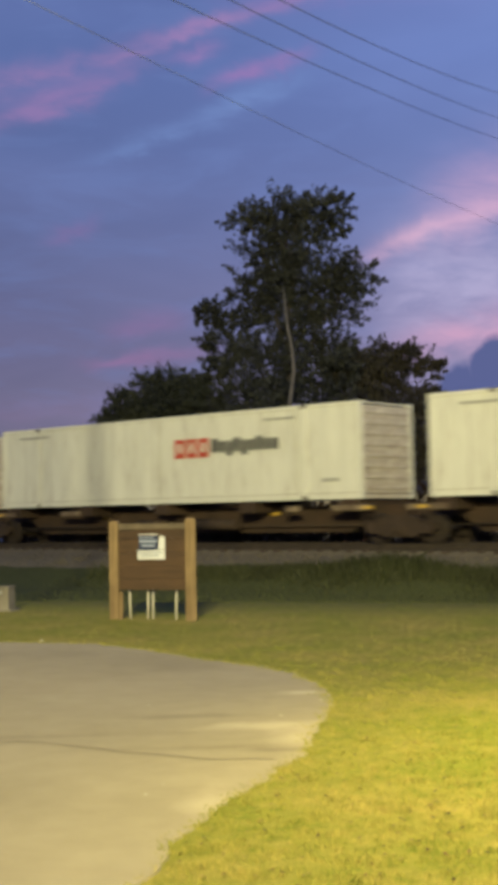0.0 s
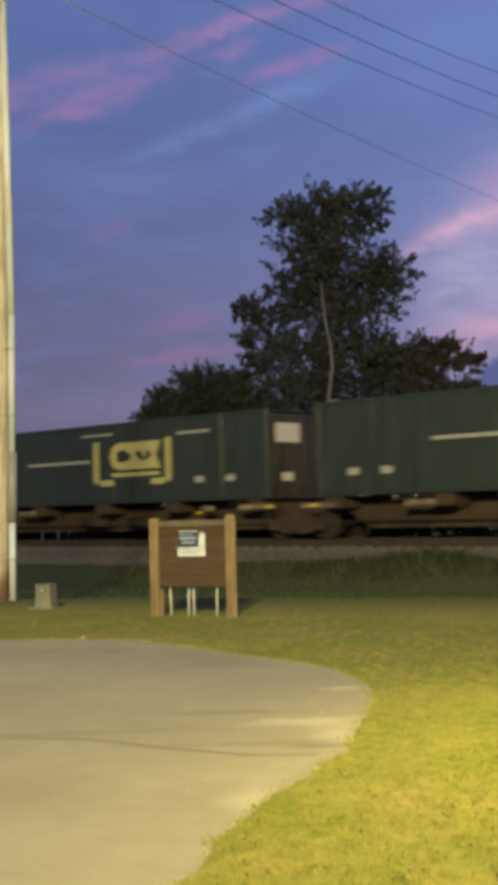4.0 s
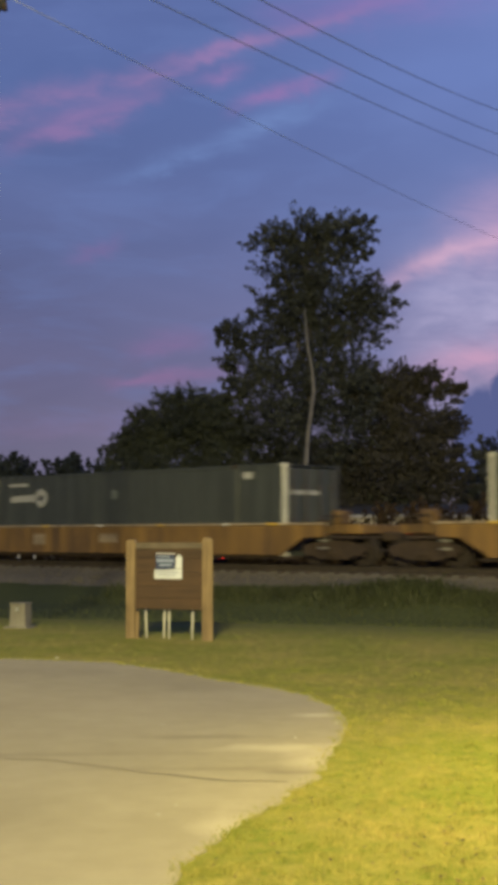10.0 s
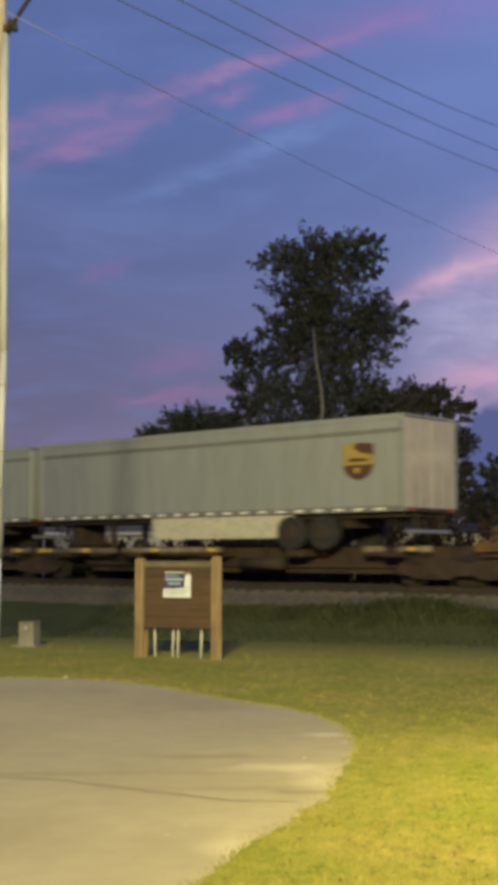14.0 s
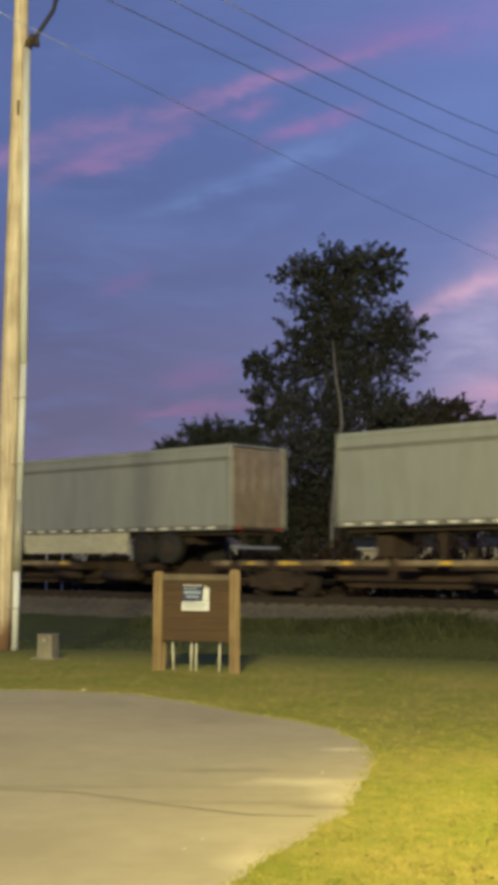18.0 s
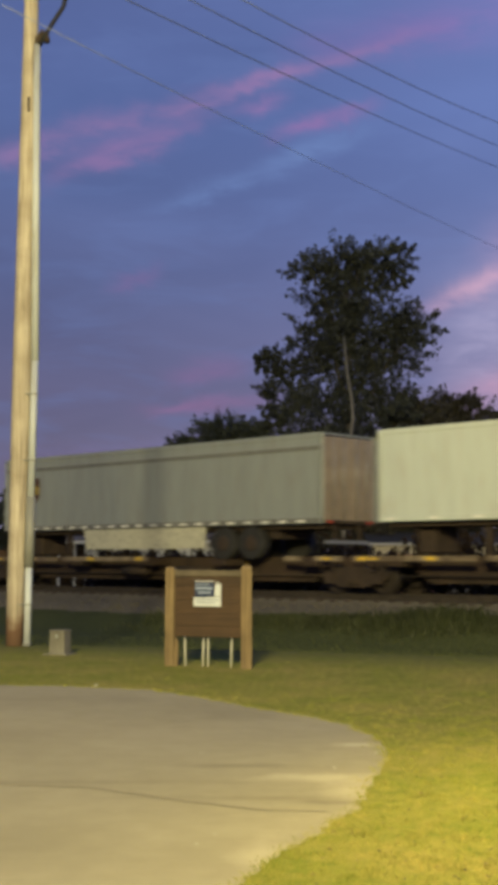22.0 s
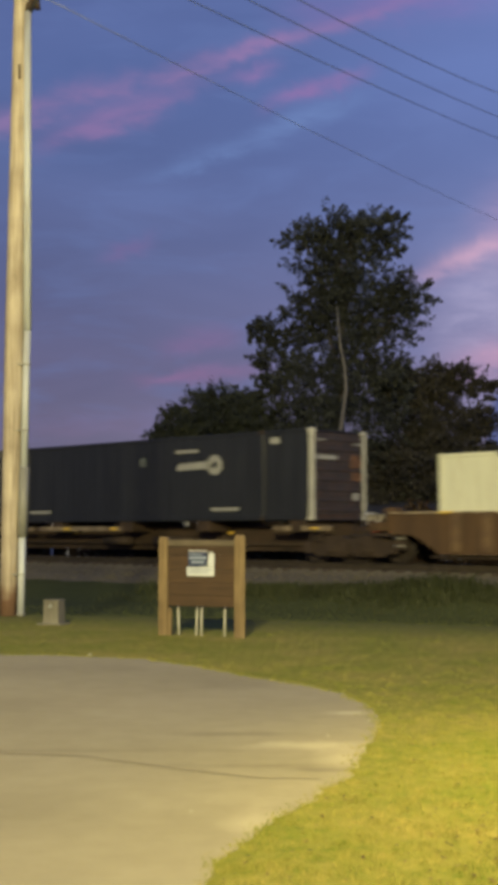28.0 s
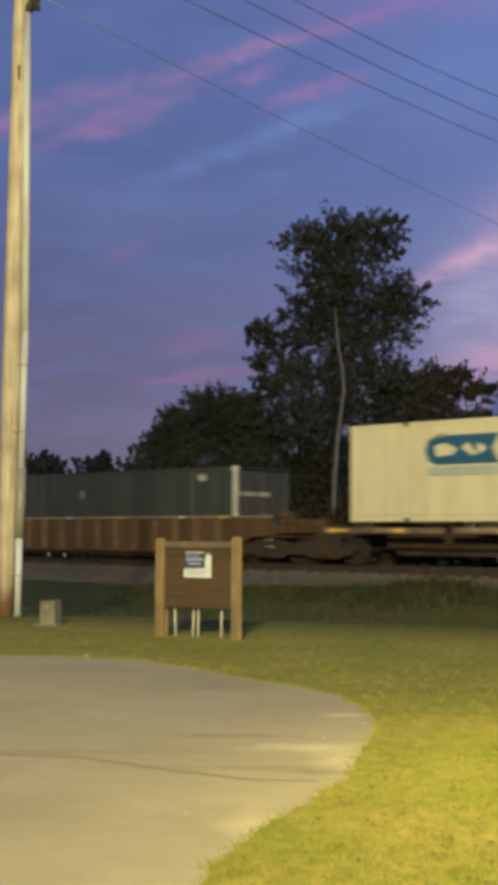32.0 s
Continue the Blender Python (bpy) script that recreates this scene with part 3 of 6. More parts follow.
def build_pavement():
    rim = edge_curve()
    bm = bmesh.new()
    top = [bm.verts.new((q.x, q.y, 0.012)) for q in rim]
    low = [bm.verts.new((q.x + 0.02, q.y + 0.02, -0.03)) for q in rim]
    face = bm.faces.new(top)
    for i in range(len(rim) - 1):
        bm.faces.new((top[i], low[i], low[i + 1], top[i + 1]))
    bmesh.ops.triangulate(bm, faces=[face])
    bmesh.ops.recalc_face_normals(bm, faces=bm.faces)
    lot = tagged(part("pavement", bm, ASPHALT, None), "worn grey asphalt lot with a curved crumbling edge", "pavement", kind="structure")

    def ribbon(points, width, z, seed):
        b = bmesh.new()
        last = None
        rows = []
        for i in range(len(points) - 1):
            p, q = Vector((*points[i], 0)), Vector((*points[i + 1], 0))
            for k in range(12):
                t = k / 12
                c = p.lerp(q, t)
                side = (q - p).normalized().cross(Vector((0, 0, 1)))
                j = 0.05 * noise.noise(c * 3 + Vector((seed, 0, 0)))
                w = width * (0.55 + 0.8 * abs(noise.noise(c * 5 + Vector((0, seed, 0)))))
                rows.append((c + side * (j + w), c + side * (j - w)))
        for a, c in rows:
            v = (b.verts.new((a.x, a.y, z)), b.verts.new((c.x, c.y, z)))
            if last:
                b.faces.new((last[0], last[1], v[1], v[0]))
            last = v
        bmesh.ops.recalc_face_normals(b, faces=b.faces)
        return b

    part("seam", ribbon([(-3.2, 9.75), (-1.76, 9.37), (-1.14, 9.27), (-0.51, 8.80), (0.06, 8.45), (0.5, 8.42)], 0.022, 0.016, 2.0), TAR, lot, "dark tar-filled seam")
    part("crack", ribbon([(-3.0, 15.2), (-1.6, 14.7), (-0.7, 14.0), (-0.2, 13.4)], 0.006, 0.016, 5.0), TAR, lot, "thin dark crack")


def build_road():
    """The street behind the line, parallel to it."""
    bm = box(-260, 260, -3.0, 3.0, -0.30, 0.02)
    ob = part("road", bm, surface("street_asphalt", (0.070, 0.055, 0.040), 0.97, spread=0.15, spec=0.05), None)
    ob.matrix_basis = track_pose(0, 42 - SIDE, -0.22)
    tagged(ob, "dark asphalt street behind the railway line", "road", kind="structure")


build_ground()
build_pavement()
build_road()


# ---- railway line ----
def build_line():
    prof = [(-2.9, -0.35), (-1.2, 0.22), (-0.16, 0.41), (0.08, 0.53), (2.45, 0.535), (3.7, 0.40), (5.3, -0.40)]
    bm = bmesh.new()
    rows = []
    n = 320
    for i in range(n + 1):
        s = -130 + i * (190 / n)
        row = []
        for j, (o, z) in enumerate(prof):
            w = 0 if j in (0, 6) else (0.06 if j == 1 else 0.02) * noise.noise(Vector((s * 1.7, o * 3, 0)))
            row.append(bm.verts.new((s, o + 0.18 * noise.noise(Vector((s * 0.6, o, 4.0))) * (j in (0, 1)), z + w)))
        rows.append(row)
    for a, b in zip(rows, rows[1:]):
        for j in range(len(prof) - 1):
            bm.faces.new((a[j], b[j], b[j + 1], a[j + 1]))
    bmesh.ops.recalc_face_normals(bm, faces=bm.faces)
    bed = part("ballast_bed", bm, BALLAST, None)
    bed.matrix_basis = track_pose(0, 0, 0)
    tagged(bed, "grey crushed-stone railway ballast bank", "ballast", kind="structure")
    rail_prof = [(-0.07, -0.17), (0.07, -0.17), (0.07, -0.155), (0.012, -0.13), (0.012, -0.05), (0.037, -0.035), (0.037, 0.0),
                 (-0.037, 0.0), (-0.037, -0.035), (-0.012, -0.05), (-0.012, -0.13), (-0.07, -0.155)]
    for off in (0.5775, 2.0125):
        b = bmesh.new()
        ends = [[b.verts.new((s, off + y, RAIL + z)) for y, z in rail_prof] for s in (-130, 60)]
        k = len(rail_prof)
        for i in range(k):
            b.faces.new((ends[0][i], ends[0][(i + 1) % k], ends[1][(i + 1) % k], ends[1][i]))
        bmesh.ops.recalc_face_normals(b, faces=b.faces)
        r = part("rail", b, RAIL_STEEL, bed, "rusty steel rail with a worn bright head")
        h = part("rail_head", box(-130, 60, off - 0.034, off + 0.034, RAIL - 0.004, RAIL + 0.002), RAIL_HEAD, r)
    # loose stones on the shoulder
    rng = random.Random(5)
    b = bmesh.new()
    for i in range(2600):
        s, o = rng.uniform(-62, -12), rng.uniform(-2.3, -0.15)
        z = 0.41 - ((-0.16 - o) * 0.183 if o > -1.2 else 0.19 + (-1.2 - o) * 0.335)
        r = rng.uniform(0.03, 0.075)
        q = Euler((rng.uniform(0, 6), rng.uniform(0, 6), rng.uniform(0, 6))).to_matrix()
        vs = [b.verts.new(Vector((s, o, z)) + q @ (Vector(v) * r * rng.uniform(0.7, 1.1))) for v in
              ((1, 0, 0), (-1, 0, 0), (0, 1, 0), (0, -1, 0), (0, 0, 0.8), (0, 0, -0.8))]
        for f in ((0, 2, 4), (2, 1, 4), (1, 3, 4), (3, 0, 4), (2, 0, 5), (1, 2, 5), (3, 1, 5), (0, 3, 5)):
            b.faces.new([vs[k] for k in f])
    st = part("ballast_stone", b, LOOSE_STONE, bed)
    tagged(st, kind="stuff")
    return bed


LINE = build_line()


# ---- railway cars ----
def truck_mesh():
    """Side frames, bolster and springs of one truck, over its wheels; x is along the car, z from the rail head."""
    bm = bmesh.new()
    for y in (-1.03, 1.03):
        slab([(-1.15, 0.42), (-1.15, 0.60), (-0.75, 0.66), (-0.35, 0.80), (0.35, 0.80), (0.75, 0.66), (1.15, 0.60), (1.15, 0.42), (0.92, 0.36),
              (0.55, 0.20), (-0.55, 0.20), (-0.92, 0.36)], y - 0.09, y + 0.09, bm)
        for x in (-0.16, 0.0, 0.16):
            rod((x, y * 1.1, 0.26), (x, y * 1.1, 0.52), 0.06, bm=bm, sides=8)
        for x in (-0.9, 0.9):
            box(x - 0.16, x + 0.16, y * 1.09 - 0.08, y * 1.09 + 0.08, 0.30, 0.62, bm)
    box(-0.22, 0.22, -1.15, 1.15, 0.48, 0.78, bm)
    me = bpy.data.meshes.new("truck")
    bm.to_mesh(me)
    bm.free()
    me.materials.append(DARK_STEEL)
    return me


def wheel_mesh():
    bm = bmesh.new()
    prof = [(0.0, -0.075), (0.10, -0.075), (0.13, -0.04), (0.33, -0.03), (0.36, -0.065), (0.42, -0.065), (0.42, 0.05), (0.455, 0.07), (0.36, 0.075), (0.33, 0.03), (0.13, 0.04), (0.0, 0.05)]
    rings = [[bm.verts.new((r * math.cos(i * math.tau / 24), y, r * math.sin(i * math.tau / 24))) for i in range(24)] for r, y in prof]
    for a, b in zip(rings, rings[1:]):
        for i in range(24):
            bm.faces.new((a[i], a[(i + 1) % 24], b[(i + 1) % 24], b[i]))
    bmesh.ops.remove_doubles(bm, verts=bm.verts, dist=1e-5)
    bmesh.ops.recalc_face_normals(bm, faces=bm.faces)
    me = bpy.data.meshes.new("wheel")
    bm.to_mesh(me)
    bm.free()
    me.materials.append(WHEEL_STEEL)
    return me


TRUCK, WHEEL = truck_mesh(), wheel_mesh()
MID = 1.295             # centre of the car, across


def add_truck(car, x):
    t = share("truck", TRUCK, car, pose(x, MID, 0))
    for dx in (-0.9, 0.9):
        for dy, turn in ((-0.755, 0), (0.755, 180)):
            share("wheel", WHEEL, t, pose(dx, dy, 0.42, 0, 0, turn))
        part("axle", rod((dx, -0.72, 0.42), (dx, 0.72, 0.42), 0.08), WHEEL_STEEL, t)
    return t


CARS = []               # things that ride on the line, with their place along the train


def spine_car(lead, trail, first=True, trailer_load=False, long_beams=False):
    """A skeleton flat car unit: centre sill, end and mid platforms for the boxes, edge beams, trucks under the joints."""
    length = lead - trail
    car = thing("spine_car", "grimy dark-brown skeleton flat car with edge beams and yellow reflectors", "railway car", "railway cars of the train")
    part("centre_sill", slab([(0.2, 0.78), (1.5, 0.78), (2.2, 0.32), (length - 2.2, 0.32), (length - 1.5, 0.78), (length - 0.2, 0.78), (length - 0.2, 1.10), (0.2, 1.10)], MID - 0.32, MID + 0.32), SPINE_STEEL, car)
    spots = [1.6, length * 0.30, length * 0.5, length * 0.70, length - 1.6]
    for i, x in enumerate(spots):
        part("cross_arm", box(x - 0.32, x + 0.32, 0.02, 2.57, 0.80 if trailer_load else 0.92, 1.02 if trailer_load else 1.275, chamfer=0.03), SPINE_STEEL, car)
    beams = ((0.1, 4.4), (4.7, 9.4), (length - 2.6, length - 1.9), (length - 1.4, length - 0.3)) if long_beams else ((0.4, 1.7), (4.2, 5.2), (length - 3.9, length - 3.4), (length - 2.2, length - 0.8))
    for a, b in beams:
        part("edge_beam", box(a, b, -0.02, 0.10, 0.95, 1.11, chamfer=0.015), surface("edge_beam_paint", (0.27, 0.215, 0.135), 0.65, spread=0.3, scale=1.5, dirt=(0.09, 0.062, 0.04), dirt_amount=0.75), car, "dusty cream edge beam")
        part("edge_beam", box(a, b, 2.49, 2.61, 0.95, 1.11, chamfer=0.015), SPINE_STEEL, car)
    for x in ((0.5, 2.9, 6.4, 9.0) if long_beams else ()):
        part("reflector", box(x - 0.18, x + 0.18, -0.030, -0.022, 0.98, 1.08), REFLECT_YELLOW, car)
    part("brake_pipe", rod((0.5, MID - 0.45, 0.52), (length - 0.5, MID - 0.45, 0.52), 0.035), DARK_STEEL, car)
    part("brake_cylinder", rod((length * 0.42, 0.45, 0.62), (length * 0.49, 0.45, 0.62), 0.14, sides=12), DARK_STEEL, car)
    part("air_tank", rod((length * 0.56, 0.45, 0.60), (length * 0.66, 0.45, 0.60), 0.17, sides=12), DARK_STEEL, car)
    for x in (length * 0.30, length * 0.72):
        part("reflector", box(x - 0.13, x + 0.13, MID - 0.336, MID - 0.326, 0.86, 0.93), REFLECT_YELLOW, car)
    for x in (0.9, length - 0.9):
        part("reflector", box(x - 0.16, x + 0.16, -0.030, -0.022, 1.00, 1.06), REFLECT_YELLOW, car)
        part("ladder", slab_ladder(x, 0.62), DARK_STEEL, car)
    add_truck(car, 0.0)
    if first:
        add_truck(car, length - 0.35)
        part("coupler", box(length - 0.2, length + 0.75, MID - 0.14, MID + 0.14, 0.72, 0.98, chamfer=0.04), DARK_STEEL, car)
    CARS.append((car, trail, 0.0, RAIL))
    return car


def slab_ladder(x, z0):
    bm = bmesh.new()
    for dx in (-0.2, 0.2):
        box(x + dx - 0.02, x + dx + 0.02, 0.05, 0.09, z0, 1.06, bm)
    for k in range(3):
        box(x - 0.2, x + 0.2, 0.05, 0.08, z0 + 0.02 + k * 0.16, z0 + 0.05 + k * 0.16, bm)
    return bm


def well_car(lead, trail, box_lead, box_trail, paint, ribbed, label, first, top, joint_trail=False, joint_lead=False):
    """A well car: deep side sills between the trucks, raised end decks over them."""
    length = lead - trail
    a, b = box_trail - trail - 0.25, box_lead - trail + 0.25       # the well
    car = thing("well_car", label, "railway car", "railway cars of the train")
    for y0, y1, nm in ((-0.14, 0.0, "side_sill"), (2.59, 2.73, "side_sill")):
        rear = [(a + 0.9, 0.34), (a + 0.9, top)] if joint_trail else [(a + 0.30, 0.34), (a - 0.55, 0.82), (a - 1.35, 0.86), (a - 1.35, top)]
        fore = [(b - 0.9, top), (b - 0.9, 0.34)] if joint_lead else [(b + 1.35, top), (b + 1.35, 0.86), (b + 0.55, 0.82), (b - 0.30, 0.34)]
        part(nm, slab(rear + fore, y0, y1), paint, car)
    for joint, x0, x1 in ((joint_trail, a + 0.12, a + 0.88), (joint_lead, b - 0.88, b - 0.12)):
        if joint:
            rack = part("side_ladder", box(x0, x1, -0.02, 0.05, 0.40, top - 0.02), DARK_STEEL, car, "dark side ladder with pale rungs")
            for k in range(3):
                part("rung", rod((x0 + 0.08, -0.05, 0.52 + 0.26 * k), (x1 - 0.08, -0.05, 0.52 + 0.26 * k), 0.022, sides=6), MARK_WHITE, rack)
    part("top_flange", box(a - (0.1 if joint_trail else 1.35), b + (0.1 if joint_lead else 1.35), -0.20, 0.02, top, top + 0.06, chamfer=0.015), surface("worn_flange", (0.36, 0.29, 0.19), 0.5, spread=0.25, dirt=(0.12, 0.07, 0.04), dirt_amount=0.5), car, "scuffed pale top flange")
    part("bottom_flange", box(a + 0.35, b - 0.35, -0.20, 0.02, 0.30, 0.36), paint, car)
    part("well_floor", box(a, b, 0.0, 2.59, 0.20, 0.27), DARK_STEEL, car)
    if ribbed:
        n = 16
        for i in range(n):
            x = a + 0.9 + (b - a - 1.8) * i / (n - 1)
            part("side_rib", box(x - 0.15, x + 0.15, -0.20, -0.14, 0.37, top - 0.01, chamfer=0.02), surface("rib_paint", (0.135, 0.086, 0.040), 0.6, spread=0.25, dirt=(0.09, 0.05, 0.03), dirt_amount=0.5), car)
    else:
        for x, w, h in ((a + (b - a) * 0.30, 0.65, 0.36), (a + (b - a) * 0.52, 0.9, 0.28)):
            part("stencil", box(x - w / 2, x + w / 2, -0.146, -0.141, top - 0.25 - h, top - 0.25), surface("faded_stencil", (0.27, 0.21, 0.13), 0.6, spread=0.3), car, "faded pale stencil panel")
    for x in (a + 0.6, b - 0.6):
        part("reflector", box(x - 0.22, x + 0.22, -0.212, -0.201, top + 0.005, top + 0.055), REFLECT_YELLOW, car)
    for k in range(5):
        x = a + (b - a) * (0.15 + 0.175 * k)
        part("reflector", box(x - 0.14, x + 0.14, -0.210, -0.201, top + 0.01, top + 0.05), REFLECT_YELLOW if k % 2 else REFLECT_WHITE, car)
    for x0, x1 in ((0.1, a - 0.9), (b + 0.9, length - 0.1)):
        part("end_deck", box(min(x0, x1), max(x0, x1), 0.05, 2.54, 0.94, 1.20, chamfer=0.02), paint, car)
        part("end_platform", box(min(x0, x1) + 0.2, max(x0, x1), -0.05, 2.64, 0.80, 0.88), DARK_STEEL, car)
        for k in range(3):
            xx = min(x0, x1) + 0.3
            part("hand_rail", rod((xx + 0.35 * k, 0.0, 0.9), (xx + 0.35 * k, 0.0, 1.45), 0.022, sides=6), DARK_STEEL, car)
        part("hand_rail", rod((min(x0, x1) + 0.3, 0.0, 1.45), (min(x0, x1) + 1.0, 0.0, 1.45), 0.022, sides=6), DARK_STEEL, car)
        xl = (x1 - 0.45) if x1 < length / 2 else (x0 + 0.05)
        lad = part("end_ladder", box(xl, xl + 0.42, 0.06, 0.09, 0.42, 1.34), DARK_STEEL, car, "dark end ladder with pale rungs")
        for k in range(4):
            part("rung", rod((xl + 0.02, 0.03, 0.52 + 0.22 * k), (xl + 0.40, 0.03, 0.52 + 0.22 * k), 0.02, sides=6), MARK_WHITE, lad)
        part("cut_lever", rod((min(x0, x1) + 0.15, 0.1, 0.92), (min(x0, x1) + 0.15, 2.4, 0.92), 0.02, sides=6), MARK_RED, car)
        part("brake_gear", box(min(x0, x1) + 0.5, min(x0, x1) + 0.9, 0.10, 0.60, 1.20, 1.62, chamfer=0.05), paint, car)
    add_truck(car, max(0.6, a - 1.9) if a > 2.6 else 0.0)
    if first:
        add_truck(car, length - 1.2)
        part("coupler", box(length - 0.3, length + 0.7, MID - 0.14, MID + 0.14, 0.72, 0.98, chamfer=0.04), DARK_STEEL, car)
    CARS.append((car, trail, 0.0, RAIL))
    return car


def corrugated(length, y, depth, pitch, z0, z1, flip):
    prof = []
    x = 0.13
    while x < length - 0.13 - pitch:
        prof += [(x, y), (x + pitch * 0.38, y), (x + pitch * 0.5, y + depth), (x + pitch * 0.88, y + depth)]
        x += pitch
    prof += [(x, y), (length - 0.13, y)]
    return sheet(prof, z0, z1)


def decal(parent, outline, material, name, lift=0.006, label=""):
    """A flat painted shape on the near side: outline in (x, z)."""
    return part(name, slab(outline, -lift, -lift + 0.003), material, parent, label)


def rect(x0, x1, z0, z1):
    return [(x0, z0), (x1, z0), (x1, z1), (x0, z1)]


def locking_bars(parent, x, height, material, out):
    for y in (0.35, 0.95, 1.64, 2.24):
        part("lock_rod", rod((x + out, y, 0.14), (x + out, y, height - 0.14), 0.028, sides=6), material, parent)
        for z in (0.5, 1.1, height - 0.7):
            part("rod_bracket", box(x, x + out + 0.03, y - 0.08, y + 0.08, z - 0.05, z + 0.05), material, parent)


def container(lead, z, paint, label, end="doors", post=None, far_post=None, end_paint=None, height=2.78, length=16.15, ribs=True, hinge=None, seam=None):
    """A 53-foot box: corrugated sides, posts, rails, castings, roof, and its leading end with doors or ribs."""
    c = thing("container", label, "shipping container", "boxes on the train")
    L, W, H = length, 2.59, height
    post = post or paint
    end_paint = end_paint or paint
    part("side_panel", corrugated(L, 0.02, 0.009, 0.30, 0.16, H - 0.10, False) if ribs else box(0.1, L - 0.1, 0.02, 0.05, 0.16, H - 0.10), paint, c)
    part("side_panel", box(0.1, L - 0.1, W - 0.05, W - 0.02, 0.16, H - 0.10), paint, c)
    part("roof", box(0.02, L - 0.02, 0.02, W - 0.02, H - 0.06, H - 0.02), paint, c)
    part("floor", box(0.02, L - 0.02, 0.03, W - 0.03, 0.06, 0.16), DARK_STEEL, c)
    for y0, y1 in ((0.0, 0.075), (W - 0.075, W)):
        part("bottom_rail", box(0.1, L - 0.1, y0, y1, 0.0, 0.17, chamfer=0.008), paint, c)
        part("top_rail", box(0.1, L - 0.1, y0, y1, H - 0.11, H, chamfer=0.008), paint, c)
        for x in (0.0, L - 0.13):
            part("corner_post", box(x, x + 0.13, y0 if y0 == 0 else W - 0.13, 0.13 if y0 == 0 else W, 0.0, H, chamfer=0.012), post if y0 == 0 else (far_post or post), c)
        for x in (1.98, L - 2.11):
            part("lift_post", box(x - 0.09, x + 0.13, y0 - (0.004 if y0 == 0 else -0.004), y1, 0.0, H + 0.004, chamfer=0.01), paint, c)
    for x in (0.0, L - 0.18, 1.92, L - 2.16):
        for y in (-0.006, W - 0.16):
            for zz in (-0.004, H - 0.116):
                part("corner_casting", box(x - 0.004, x + 0.184, y, y + 0.166, zz, zz + 0.12, chamfer=0.01), DARK_STEEL if 1 < x < L - 1 else (post if y < 1 else (far_post or post)), c)
    if seam:
        part("rail_seam", box(0.14, L - 0.14, -0.004, 0.02, 0.168, 0.192), seam, c, "grimy seam above the bottom rail")
        for x in (2.13, L - 2.36, L * 0.5):
            part("panel_joint", box(x, x + 0.025, 0.006, 0.02, 0.19, H - 0.12), seam, c)
    part("end_wall", box(0.02, 0.06, 0.1, W - 0.1, 0.1, H - 0.1), end_paint, c)
    if end == "doors":
        for y0, y1 in ((0.12, W / 2 - 0.01), (W / 2 + 0.01, W - 0.12)):
            d = part("door", box(L - 0.06, L - 0.02, y0, y1, 0.14, H - 0.12, chamfer=0.008), end_paint, c)
        locking_bars(c, L - 0.02, H, hinge or GALVANISED, 0.05)
    else:
        part("end_wall", box(L - 0.06, L - 0.03, 0.12, W - 0.12, 0.12, H - 0.1), end_paint, c)
        for k in range(8):
            zz = 0.3 + k * (H - 0.6) / 7
            part("end_rib", box(L - 0.03, L + 0.0, 0.14, W - 0.14, zz - 0.05, zz + 0.05, chamfer=0.01), end_paint, c)
    part("end_beam", box(L - 0.12, L - 0.01, 0.12, W - 0.12, 0.0, 0.13), end_paint, c)
    CARS.append((c, lead - L, 0.0, z))
    return c


def block_logo(c, x0, x1, z0, z1, material, hole):
    """A heavy block mark: rounded tail, notched front, two slanting cut-outs."""
    w, h = x1 - x0, z1 - z0
    pts = [(x0 + w * 0.16, z0), (x1, z0), (x1 - w * 0.10, z0 + h * 0.5), (x1, z1), (x0 + w * 0.16, z1), (x0 + w * 0.05, z0 + h * 0.85), (x0, z0 + h * 0.5), (x0 + w * 0.05, z0 + h * 0.15)]
    mark = decal(c, pts, material, "logo", 0.008, "block logo")
    for p in ([(0.15, 0.28), (0.38, 0.32), (0.44, 0.52), (0.28, 0.74), (0.14, 0.66)], [(0.50, 0.56), (0.64, 0.26), (0.70, 0.36), (0.58, 0.74)], [(0.73, 0.30), (0.83, 0.50), (0.73, 0.72), (0.70, 0.52)]):
        decal(mark, [(x0 + w * a, z0 + h * b) for a, b in p], hole, "cut_out", 0.013)


def arrow_logo(c, x0, x1, z0, z1, hole):
    """A pale bar that ends in an eight-sided badge with a dark eye."""
    h, zc = z1 - z0, (z0 + z1) / 2
    r = h * 0.5
    xc = x1 - r
    bar = decal(c, [(x0, zc - h * 0.20), (xc - r * 0.6, zc - h * 0.17), (xc - r * 0.6, zc + h * 0.19), (x0 + 0.1, zc + h * 0.12)], MARK_WHITE, "logo", 0.008, "pale bar logo")
    n = 8
    decal(c, [(xc + r * 1.1 * math.cos((i + 0.5) * math.tau / n), zc + r * math.sin((i + 0.5) * math.tau / n)) for i in range(n)], MARK_WHITE, "badge", 0.008)
    decal(c, [(xc + r * 0.4 * math.cos(i * math.tau / 4), zc + r * 0.4 * math.sin(i * math.tau / 4)) for i in range(4)], hole, "badge_eye", 0.013)


